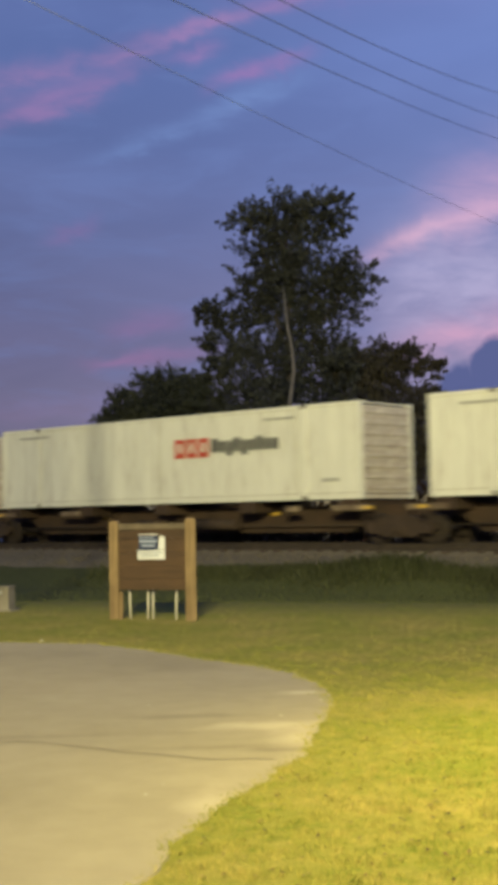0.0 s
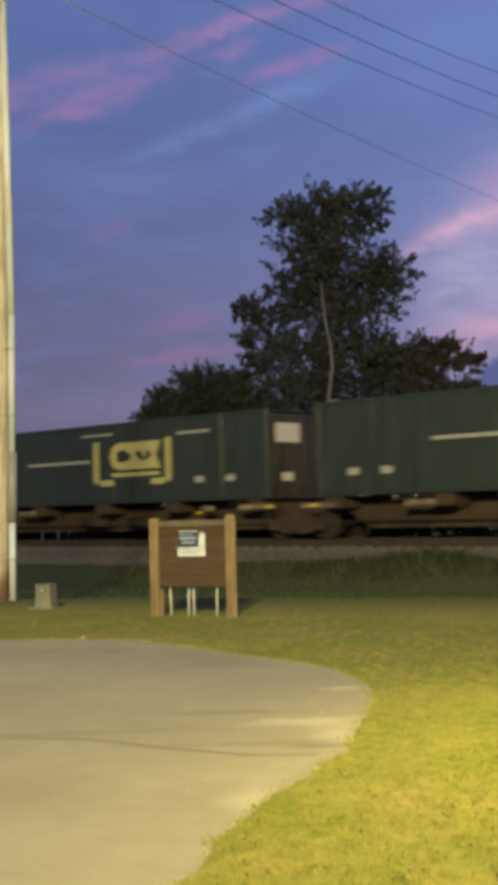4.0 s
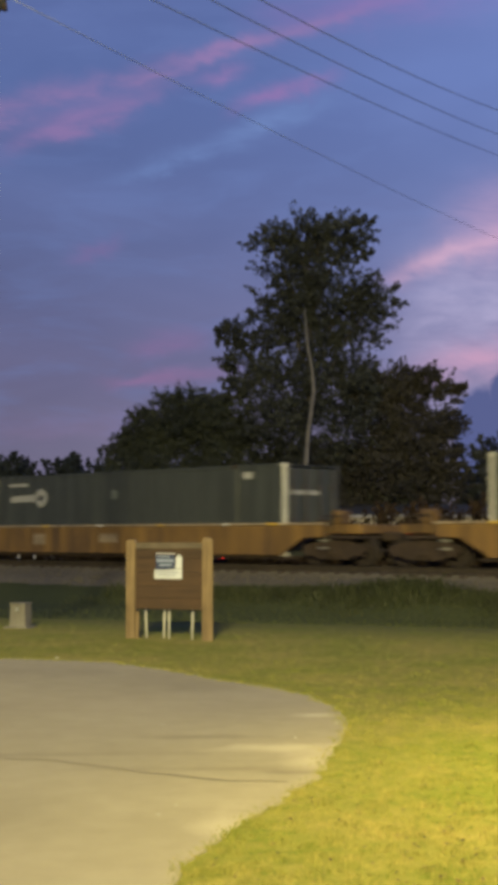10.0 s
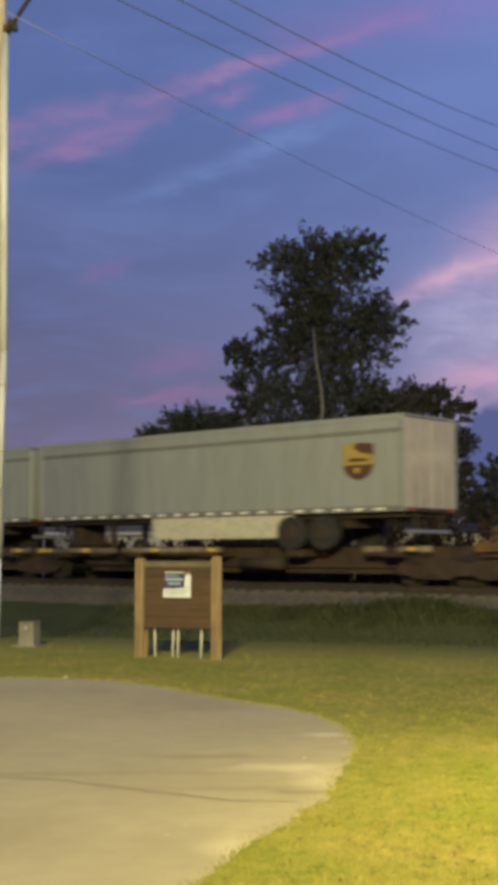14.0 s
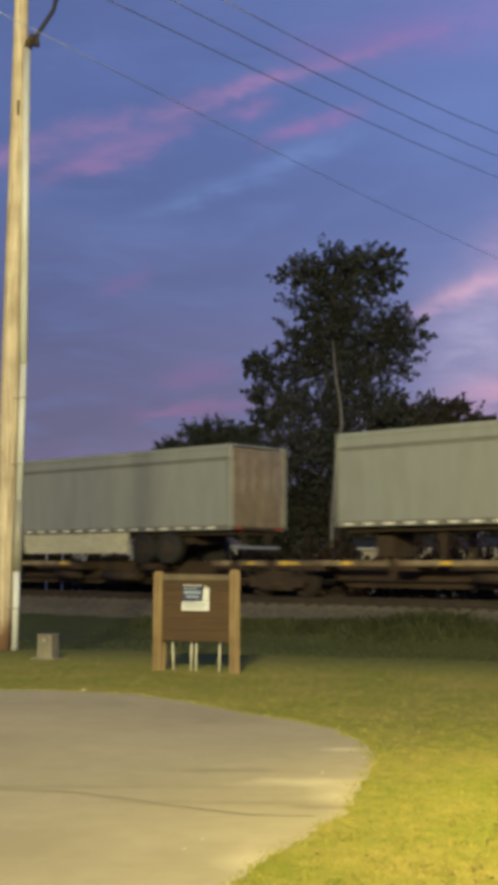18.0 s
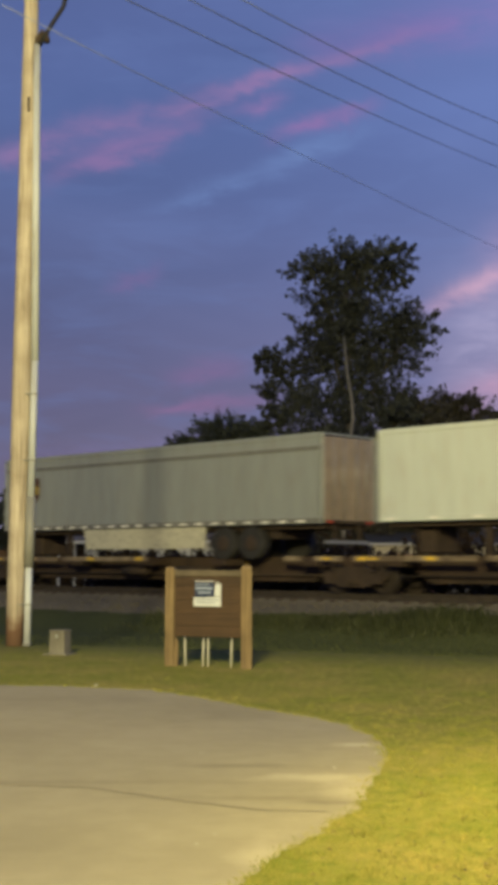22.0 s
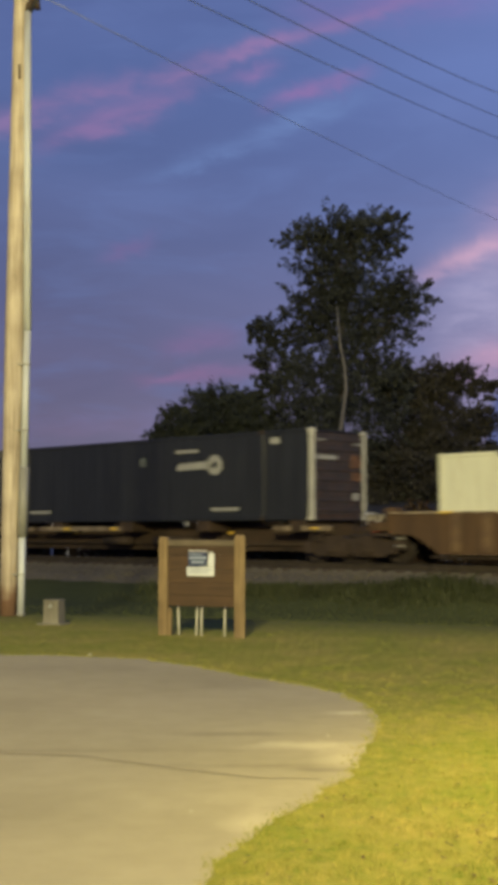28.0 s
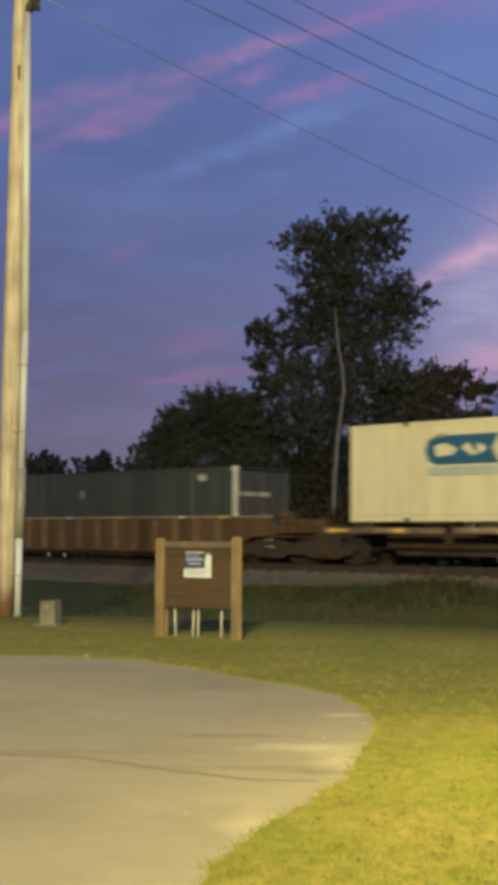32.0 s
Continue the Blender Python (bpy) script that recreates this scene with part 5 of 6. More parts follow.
# ---- things by the lot ----
def build_sign():
    """A notice board: two square posts with bevelled tops, stained planks, a small printed sheet."""
    b = thing("notice_board", "brown plank notice board on two square timber posts in the grass", "sign", m=pose(-1.34, 20.39, 0, 0, 0, -25.8))
    for x, w, h in ((0.0, 0.076, 1.545), (1.333, 0.082, 1.575)):
        bm = bmesh.new()
        ring = [(-w, -w), (w, -w), (w, w), (-w, w)]
        levels = [(-0.05, 1.0), (0.0, 1.0), (h - 0.05, 1.0), (h - 0.012, 0.82), (h, 0.5)]
        rings = [[bm.verts.new((px * k, py * k, z)) for px, py in ring] for z, k in levels]
        for a, c in zip(rings, rings[1:]):
            for i in range(4):
                bm.faces.new((a[i], a[(i + 1) % 4], c[(i + 1) % 4], c[i]))
        bm.faces.new(rings[-1])
        bmesh.ops.bevel(bm, geom=[e for e in bm.edges if abs(e.verts[0].co.z - e.verts[1].co.z) > 0.5], offset=0.01, segments=2, affect="EDGES")
        ob = part("post", bm, POST_WOOD, b)
        ob.matrix_basis = pose(x, 0, 0, 0, 0, 25 if x else 14)
    z = 0.46
    for i, h in enumerate((0.17, 0.20, 0.21, 0.21, 0.15)):
        part("plank", box(0.07, 1.265, -0.02 - 0.004 * (i % 2), 0.025, z, z + h - 0.004, chamfer=0.003), BOARD_WOOD, b)
        z += h
    part("header", box(0.07, 1.265, -0.03, 0.03, z, z + 0.095, chamfer=0.008), surface("weathered_header", (0.10, 0.08, 0.055), 0.8, spread=0.2), b, "grey weathered header plank")
    sh = part("notice", slab([(0.425, 0.935), (0.905, 0.935), (0.905, 1.085), (0.425, 1.070)], -0.034, -0.026), surface("notice_white", (0.50, 0.53, 0.56), 0.5, spread=0.03), b, "die-cut white and blue printed notice")
    part("blue_field", slab([(0.45, 1.075), (0.62, 1.070), (0.785, 1.095), (0.785, 1.305), (0.45, 1.305)], -0.037, -0.027), surface("notice_blue", (0.020, 0.032, 0.080), 0.5), sh, "blue panel with bars of lettering")
    part("pale_strip", slab(rect(0.45, 0.785, 1.315, 1.33), -0.036, -0.028), surface("notice_strip", (0.50, 0.50, 0.52), 0.5), sh)
    for x0, x1, zz, h in ((0.47, 0.70, 1.265, 0.018), (0.465, 0.765, 1.195, 0.042), (0.51, 0.73, 1.130, 0.038)):
        part("lettering", slab(rect(x0, x1, zz, zz + h), -0.041, -0.038), surface("notice_letter", (0.22, 0.26, 0.36), 0.5), sh)
    for x0, x1, zz in ((0.45, 0.86, 1.03), (0.47, 0.80, 0.985)):
        part("lettering", slab(rect(x0, x1, zz, zz + 0.016), -0.041, -0.035), surface("notice_small_print", (0.20, 0.23, 0.30), 0.5), sh)
    part("wheat_mark", slab([(0.79, 1.09), (0.905, 1.09), (0.908, 1.27), (0.893, 1.298), (0.885, 1.255), (0.872, 1.32), (0.860, 1.255), (0.845, 1.33), (0.835, 1.255), (0.82, 1.305), (0.805, 1.25)], -0.036, -0.028),
         surface("notice_white", (0.50, 0.53, 0.56)), sh)


def build_stakes():
    """White plastic stakes in the ground behind the board."""
    m = pose(-1.34, 20.39, 0, 0, 0, -25.8)
    for x, tilt in ((0.215, -2.0), (0.525, 1.5), (0.615, 0.5), (1.02, 1.2)):
        s = thing("marker_stake", "thin white plastic stake standing in the grass under the board", "stake", "stakes under the board", m @ pose(x, 0.10, 0, 0, tilt, 0))
        part("shaft", rod((0, 0, -0.05), (0, 0, 0.50), 0.019, 0.017, sides=8), WHITE_PLASTIC, s)
        part("tip", rod((0, 0, 0.50), (0, 0, 0.515), 0.017, 0.008, sides=8), WHITE_PLASTIC, s)


def build_short_stake():
    m = pose(-1.34, 20.39, 0, 0, 0, -25.8)
    s = thing("wooden_stake", "short weathered wooden stake beside the board's post", "stake", m=m @ pose(0.125, -0.04, 0, 0, 1.0, 0))
    part("shaft", box(-0.028, 0.028, -0.02, 0.02, -0.06, 0.40, chamfer=0.006), POST_WOOD, s)
    part("tip", slab([(-0.028, 0.40), (0.028, 0.40), (0.010, 0.43), (-0.010, 0.43)], -0.018, 0.018), POST_WOOD, s)


POLE_FOOT, POLE_TOP = Vector((-4.672, 25.05, 0)), Vector((-4.57, 25.05, 15.8))


def build_pole():
    p = thing("utility_pole", "tall weathered wooden utility pole with a grey conduit and cable bracket", "utility pole", m=Matrix.Translation(POLE_FOOT))
    d = POLE_TOP - POLE_FOOT
    bm = bmesh.new()
    n = 26
    pts = [d * (i / n) + Vector((0.018 * math.sin(math.pi * i / n) + 0.012 * noise.noise(Vector((0, 0, i * 0.4))), 0, 0)) for i in range(n + 1)]
    pts[0] = Vector((0, 0, -0.1))
    tube(pts, [float(np.interp(d.z * i / n, (0, 2, 4.6, 6.5, 8, 10, 12, 16), (0.168, 0.176, 0.194, 0.192, 0.180, 0.166, 0.150, 0.135))) for i in range(n + 1)], bm, 20)
    part("pole", bm, POLE_WOOD, p)
    cy = -0.10
    at = lambda z: Vector((float(np.interp(z, (0, 2, 4.6, 6.5, 8, 10, 12), (0.258, 0.272, 0.316, 0.318, 0.302, 0.270, 0.245))), cy, z))
    pale = surface("pale_conduit", (0.42, 0.45, 0.48), 0.55, spread=0.1, dirt=(0.24, 0.22, 0.18), dirt_amount=0.3, streaks=True)
    part("conduit_foot", rod(at(0.0), at(1.58), 0.070, sides=14), pale, p)
    part("lower_conduit", rod(at(1.52), at(2.88), 0.098, sides=14), GREY_CONDUIT, p, "thick grey conduit sleeve")
    part("middle_conduit", rod(at(2.86), at(5.62), 0.072, sides=14), pale, p)
    part("upper_conduit", rod(at(5.56), at(12.0), 0.080, 0.072, sides=14), pale, p, "pale plastic conduit")
    part("conduit_collar", rod(at(0.0), at(0.06), 0.085, sides=14), GREY_CONDUIT, p)
    for z in (0.8, 3.6, 4.9):
        q = at(z)
        part("strap", box(q.x - 0.17, q.x + (0.074 if z < 5.6 else 0.09), q.y - 0.09, q.y + 0.06, z - 0.012, z + 0.012), GREY_CONDUIT, p)
    bm = tube([at(12.0), at(12.15) + Vector((0.02, 0, 0)), at(12.28) + Vector((0.10, 0, 0)), at(12.2) + Vector((0.18, 0, 0)), at(12.05) + Vector((0.2, 0, 0))], 0.06)
    part("weather_head", bm, DARK_STEEL, p)
    bm = tube([at(11.98) + Vector((0.05, -0.03, 0)), at(12.3) + Vector((0.22, -0.03, 0)), at(12.8) + Vector((0.52, -0.02, 0)), at(13.3) + Vector((0.62, 0, 0))], 0.048)
    part("cable_loop", bm, WIRE, p, "black drip-loop cable")
    part("dark_stain", box(0.08, 0.13, -0.165, -0.15, 10.6, 10.9), DARK_STEEL, p)
    arm = part("crossarm", box(-1.2, 1.2, -0.05, 0.05, 15.0, 15.14, chamfer=0.01), POST_WOOD, p)
    for x in (-1.05, 0.4, 1.05):
        part("insulator", rod((x, 0, 15.14), (x, 0, 15.34), 0.05, 0.035, sides=10), GALVANISED, arm)


def build_wires():
    """Overhead cables from the pole to the east; each runs to a pole beyond the view."""
    # way from the eye through two points of each cable, with the distances there
    runs = [((-0.1500, 0.9105, 0.3905), 27.0, (0.188, 0.9534, 0.2361), 62.0, 0.011, "service_cable"),
            ((-0.0443, 0.9188, 0.3922), 29.0, (0.1857, 0.9375, 0.2942), 55.0, 0.014, "power_line"),
            ((-0.0006, 0.9197, 0.3926), 30.0, (0.185, 0.9329, 0.309), 50.0, 0.014, "power_line"),
            ((0.0368, 0.9191, 0.3923), 31.0, (0.1842, 0.9276, 0.3252), 46.0, 0.014, "power_line")]
    for wa, da, wb, db, r, name in runs:
        a = Vector((0, 0, EYE)) + Vector(wa) * da
        b = Vector((0, 0, EYE)) + Vector(wb) * db
        step = b - a
        lo, hi = (-0.045, 3.0) if name == "service_cable" else (-0.25, 3.0)
        pts = []
        for i in range(25):
            t = lo + (hi - lo) * i / 24
            sag = 0.35 * ((t - 0.5) ** 2 - 0.25) * (1 if t < 1.6 else 0.6)
            pts.append(a + step * t + Vector((0, 0, sag)))
        w = part(name, tube(pts, r, sides=6), SERVICE_WIRE if name == "service_cable" else LINE_WIRE, None)
        tagged(w, "thin weathered overhead cable against the sky", "cable", "overhead cables")


def build_pedestal():
    b = thing("utility_pedestal", "small weathered grey utility box in the grass", "utility box", m=pose(-3.43, 22.7, 0, 0, 0, -18))
    part("body", slab([(-0.15, -0.03), (0.15, -0.03), (0.135, 0.40), (-0.135, 0.40)], -0.13, 0.13), PEDESTAL, b)
    part("lid", box(-0.15, 0.15, -0.145, 0.145, 0.40, 0.435, chamfer=0.012), PEDESTAL, b)
    part("base_pad", box(-0.24, 0.22, -0.2, 0.2, -0.03, 0.03, chamfer=0.01), PEDESTAL, b)
    part("hasp", box(-0.03, 0.03, -0.155, -0.14, 0.30, 0.36), GALVANISED, b)


def build_litter():
    """Scraps of paper and pebbles that catch the light on the asphalt."""
    rng = random.Random(8)
    for x, y, r in ((-2.07, 16.85, 0.028), (-0.33, 7.45, 0.008), (-0.24, 7.72, 0.007), (-0.45, 10.95, 0.009), (0.62, 10.2, 0.010), (0.86, 9.62, 0.009), (1.02, 11.0, 0.012)):
        bm = bmesh.new()
        bmesh.ops.create_icosphere(bm, subdivisions=1, radius=r)
        for v in bm.verts:
            v.co = Vector((v.co.x * rng.uniform(0.7, 1.5), v.co.y * rng.uniform(0.7, 1.3), v.co.z * 0.5 + r * 0.35))
        ob = part("litter", bm, WHITE_PLASTIC, None)
        ob.location = (x, y, 0.012)
        tagged(ob, "crumpled white scrap of litter on the asphalt", "litter", "scraps on the lot")


# ---- trees ----
def crown_mesh(lobes, count, leaf, seed, floor=None):
    """Leaf sprays gathered in clumps through the lobes: (x, y, z, rx, ry, rz, weight)."""
    rng = np.random.default_rng(seed)
    verts, faces = [], []
    total = sum(l[6] for l in lobes)
    for x, y, z, rx, ry, rz, w in lobes:
        n = int(count * w / total)
        clumps = max(6, n // 36)
        u = rng.normal(size=(clumps, 3))
        u /= np.linalg.norm(u, axis=1)[:, None]
        rad = rng.uniform(0.20, 1.08, clumps) ** 0.65
        cc = u * rad[:, None] * np.array([rx, ry, rz]) + np.array([x, y, z])
        size = rng.uniform(0.22, 0.6, clumps) * (rx + rz) / 2 * 0.42
        which = rng.integers(0, clumps, n)
        # each clump is a spray that points outwards and a little up
        way = u + np.array([0, 0, 0.35]) + rng.normal(size=(clumps, 3)) * 0.35
        way /= np.linalg.norm(way, axis=1)[:, None]
        along = rng.uniform(-0.9, 1.9, n)
        girth = np.clip(1.1 - 0.5 * along, 0.2, 1.05) * 0.55
        p = cc[which] + way[which] * (along * size[which])[:, None] + np.clip(rng.normal(size=(n, 3)), -1.7, 1.7) * (girth * size[which])[:, None] * np.array([1, 1, 0.75])
        a = rng.normal(size=(n, 3))
        a /= np.linalg.norm(a, axis=1)[:, None]
        b = np.cross(a, rng.normal(size=(n, 3)))
        b /= np.linalg.norm(b, axis=1)[:, None]
        s = leaf * rng.uniform(0.55, 1.35, n)[:, None]
        if floor is not None:
            p[:, 2] = np.maximum(p[:, 2], floor + rng.uniform(0, 0.5, n))
        k = len(verts)
        quad = np.stack([p - a * s, p - b * s * 0.45, p + a * s, p + b * s * 0.45], 1)
        quad[:, 1] += np.cross(a, b) * s * 0.18
        quad[:, 3] += np.cross(a, b) * s * 0.18
        base = len(verts)
        verts.extend(quad.reshape(-1, 3).tolist())
        faces.extend([(base + 4 * i, base + 4 * i + 1, base + 4 * i + 2, base + 4 * i + 3) for i in range(n)])
    me = bpy.data.meshes.new("crown")
    me.from_pydata(verts, [], faces)
    return me


def tree(name, label, x, y, lobes, count, leaf, seed, trunk, material, limbs=(), bark=BARK, floor=None):
    """trunk: points and radii in the tree's own space; limbs: bent branches out of it."""
    t = thing(name, label, "tree" if name != "shrub" else "shrub", "trees behind the line", pose(x, y, -0.25))
    me = crown_mesh(lobes, count, leaf, seed, floor)
    me.materials.append(material)
    crown = new("crown", me)
    crown.parent = t
    part("trunk", tube([p for p, r in trunk], [r for p, r in trunk], sides=10), bark, t)
    for pts in limbs:
        part("limb", tube([p for p, r in pts], [r for p, r in pts], sides=6), bark, t)
    return t


def limb_to(base, target, r0, seed):
    rng = random.Random(seed)
    a, b = Vector(base), Vector(target)
    out = []
    for i in range(6):
        t = i / 5
        q = a.lerp(b, t) + Vector((rng.uniform(-0.2, 0.2), rng.uniform(-0.2, 0.2), 0.5 * math.sin(t * math.pi))) * (0 < i < 5)
        out.append((tuple(q), r0 * (1 - 0.8 * t)))
    return out


def build_trees():
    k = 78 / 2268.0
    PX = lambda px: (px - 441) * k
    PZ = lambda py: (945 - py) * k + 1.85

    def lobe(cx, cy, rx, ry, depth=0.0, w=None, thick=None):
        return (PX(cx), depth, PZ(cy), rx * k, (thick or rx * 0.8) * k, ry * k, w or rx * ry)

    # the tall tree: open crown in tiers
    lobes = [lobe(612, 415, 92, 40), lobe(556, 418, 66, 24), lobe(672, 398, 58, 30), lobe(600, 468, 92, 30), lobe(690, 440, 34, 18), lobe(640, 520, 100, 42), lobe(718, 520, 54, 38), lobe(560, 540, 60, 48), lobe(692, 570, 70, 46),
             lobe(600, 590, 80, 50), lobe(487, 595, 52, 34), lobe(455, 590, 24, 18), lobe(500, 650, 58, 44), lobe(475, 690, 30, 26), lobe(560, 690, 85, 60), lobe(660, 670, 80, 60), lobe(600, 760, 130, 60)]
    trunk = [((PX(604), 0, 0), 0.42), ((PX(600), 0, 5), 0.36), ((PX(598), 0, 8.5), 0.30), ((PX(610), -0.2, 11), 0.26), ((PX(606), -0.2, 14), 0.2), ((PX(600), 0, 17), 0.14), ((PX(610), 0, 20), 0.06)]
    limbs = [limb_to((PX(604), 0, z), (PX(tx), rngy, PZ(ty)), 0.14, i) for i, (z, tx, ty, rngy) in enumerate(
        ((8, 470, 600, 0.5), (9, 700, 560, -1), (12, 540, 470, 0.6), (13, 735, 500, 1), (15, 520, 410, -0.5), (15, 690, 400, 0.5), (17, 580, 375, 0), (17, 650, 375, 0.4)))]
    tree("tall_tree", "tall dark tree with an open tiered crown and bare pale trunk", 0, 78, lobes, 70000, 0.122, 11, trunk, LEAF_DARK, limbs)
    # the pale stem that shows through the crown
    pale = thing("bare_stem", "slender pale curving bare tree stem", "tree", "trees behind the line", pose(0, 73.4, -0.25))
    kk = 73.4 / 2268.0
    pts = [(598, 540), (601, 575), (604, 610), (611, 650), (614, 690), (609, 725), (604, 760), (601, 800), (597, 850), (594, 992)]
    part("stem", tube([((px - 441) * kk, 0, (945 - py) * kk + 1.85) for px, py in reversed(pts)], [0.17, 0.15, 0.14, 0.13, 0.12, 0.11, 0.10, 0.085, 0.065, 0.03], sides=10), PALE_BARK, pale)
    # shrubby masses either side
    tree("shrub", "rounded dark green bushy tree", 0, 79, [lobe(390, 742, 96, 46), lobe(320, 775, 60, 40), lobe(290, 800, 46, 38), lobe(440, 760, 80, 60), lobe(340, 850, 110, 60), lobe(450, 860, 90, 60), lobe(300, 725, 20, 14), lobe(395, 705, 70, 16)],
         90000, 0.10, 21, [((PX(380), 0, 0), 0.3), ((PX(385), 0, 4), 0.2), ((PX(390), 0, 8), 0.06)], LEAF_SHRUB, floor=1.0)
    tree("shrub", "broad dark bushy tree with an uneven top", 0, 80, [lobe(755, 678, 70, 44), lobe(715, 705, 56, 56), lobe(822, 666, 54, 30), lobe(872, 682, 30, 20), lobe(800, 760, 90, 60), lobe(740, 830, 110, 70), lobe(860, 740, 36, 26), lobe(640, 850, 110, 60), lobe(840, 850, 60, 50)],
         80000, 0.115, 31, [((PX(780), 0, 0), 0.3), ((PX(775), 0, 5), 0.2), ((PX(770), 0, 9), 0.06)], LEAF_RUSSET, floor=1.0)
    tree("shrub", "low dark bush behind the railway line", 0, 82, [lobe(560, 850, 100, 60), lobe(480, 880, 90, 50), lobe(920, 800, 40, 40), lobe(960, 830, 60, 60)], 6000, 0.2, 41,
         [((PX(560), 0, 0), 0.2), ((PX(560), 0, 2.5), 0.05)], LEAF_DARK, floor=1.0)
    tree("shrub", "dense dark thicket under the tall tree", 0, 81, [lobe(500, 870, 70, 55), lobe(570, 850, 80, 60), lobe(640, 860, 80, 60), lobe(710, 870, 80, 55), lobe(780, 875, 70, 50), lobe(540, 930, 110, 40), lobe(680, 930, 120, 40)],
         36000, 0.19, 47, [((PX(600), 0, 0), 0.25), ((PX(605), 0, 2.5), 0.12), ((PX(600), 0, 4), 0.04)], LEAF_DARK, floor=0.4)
    # far row along the horizon
    rng = random.Random(4)
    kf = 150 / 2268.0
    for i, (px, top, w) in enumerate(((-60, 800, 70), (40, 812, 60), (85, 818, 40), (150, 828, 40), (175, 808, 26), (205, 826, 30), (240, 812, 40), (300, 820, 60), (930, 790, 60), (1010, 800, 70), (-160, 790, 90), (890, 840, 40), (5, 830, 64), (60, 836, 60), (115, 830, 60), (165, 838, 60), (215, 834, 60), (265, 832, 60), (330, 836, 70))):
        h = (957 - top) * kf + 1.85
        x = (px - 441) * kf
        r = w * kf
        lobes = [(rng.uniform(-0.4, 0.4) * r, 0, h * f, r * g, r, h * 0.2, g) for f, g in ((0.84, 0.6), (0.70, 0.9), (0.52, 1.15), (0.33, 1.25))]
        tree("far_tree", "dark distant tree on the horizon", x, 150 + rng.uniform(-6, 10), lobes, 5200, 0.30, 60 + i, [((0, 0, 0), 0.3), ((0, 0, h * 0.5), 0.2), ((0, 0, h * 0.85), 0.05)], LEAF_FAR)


def build_hedge():
    """Rough growth along the far side of the street."""
    rng = np.random.default_rng(77)
    lobes = []
    for i in range(44):
        s = -84 + i * 1.5
        h = rng.uniform(1.3, 1.9)
        lobes.append((s, rng.uniform(-0.4, 0.4), h * 0.75, 1.5, 0.9, h, 1.0))
    me = crown_mesh(lobes, 130000, 0.11, 78, 0.05)
    me.materials.append(DRY_BRUSH)
    ob = new("hedge", me)
    ob.matrix_basis = track_pose(0, 46.3 - SIDE, -0.25)
    tagged(ob, "rough brown brush along the street behind the line", "hedge", kind="stuff")


build_hedge()


# ---- buildings behind the line ----
def build_house():
    h = thing("house", "low white house with a blue-grey hipped roof and dark carport", "house", m=pose(-1.7, 72, -0.22, 0, 0, -4))
    x0, x1, y0, y1, e = -8.0, 1.4, 0.0, 8.0, 3.05
    part("wall", box(x0, x1, y0, y1, 0, e), WALL_WHITE, h)
    for i in range(13):
        z = 0.2 + i * 0.21
        part("siding_board", slab([(x0 - 0.005, z), (x1, z), (x1, z + 0.19), (x0 - 0.005, z + 0.19)], y0 - 0.022, y0 - 0.004), WALL_WHITE, h)
    bm = bmesh.new()
    o = 0.5
    ev = [bm.verts.new(p) for p in ((x0 - o - 1.5, y0 - o, e), (x1 + o, y0 - o, e), (x1 + o, y1 + o, e), (x0 - o - 1.5, y1 + o, e))]
    rd = [bm.verts.new(p) for p in ((x0 + 0.4, 4.0, e + 1.15), (x1 - 2.0, 4.0, e + 1.15))]
    for f in ((ev[0], ev[1], rd[1], rd[0]), (ev[1], ev[2], rd[1]), (ev[2], ev[3], rd[0], rd[1]), (ev[3], ev[0], rd[0]), ev[::-1]):
        bm.faces.new(f)
    bmesh.ops.recalc_face_normals(bm, faces=bm.faces)
    roof = part("roof", bm, ROOF_SLATE, h, "blue-grey shingled hipped roof")
    part("fascia", box(x0 - o - 1.5, x1 + o, y0 - o - 0.03, y0 - o, e - 0.14, e + 0.02), WALL_WHITE, roof)
    for x in (x0 - 1.4, x0 - 0.5):
        part("carport_post", box(x - 0.06, x + 0.06, y0 - 0.3, y0 - 0.18, 0, e), WALL_WHITE, h)
    for x, w in ((-6.6, 0.9), (-3.0, 1.2), (-1.7, 0.9), (0.4, 0.9)):
        win = part("window", box(x - w / 2 - 0.06, x + w / 2 + 0.06, y0 - 0.05, y0 - 0.024, 1.0, 2.3), WALL_WHITE, h)
        part("pane", box(x - w / 2, x + w / 2, y0 - 0.056, y0 - 0.051, 1.06, 2.24), WINDOW_DARK, win)
    part("door", box(-5.2, -4.3, y0 - 0.05, y0 - 0.024, 0.05, 2.1), WINDOW_DARK, h)


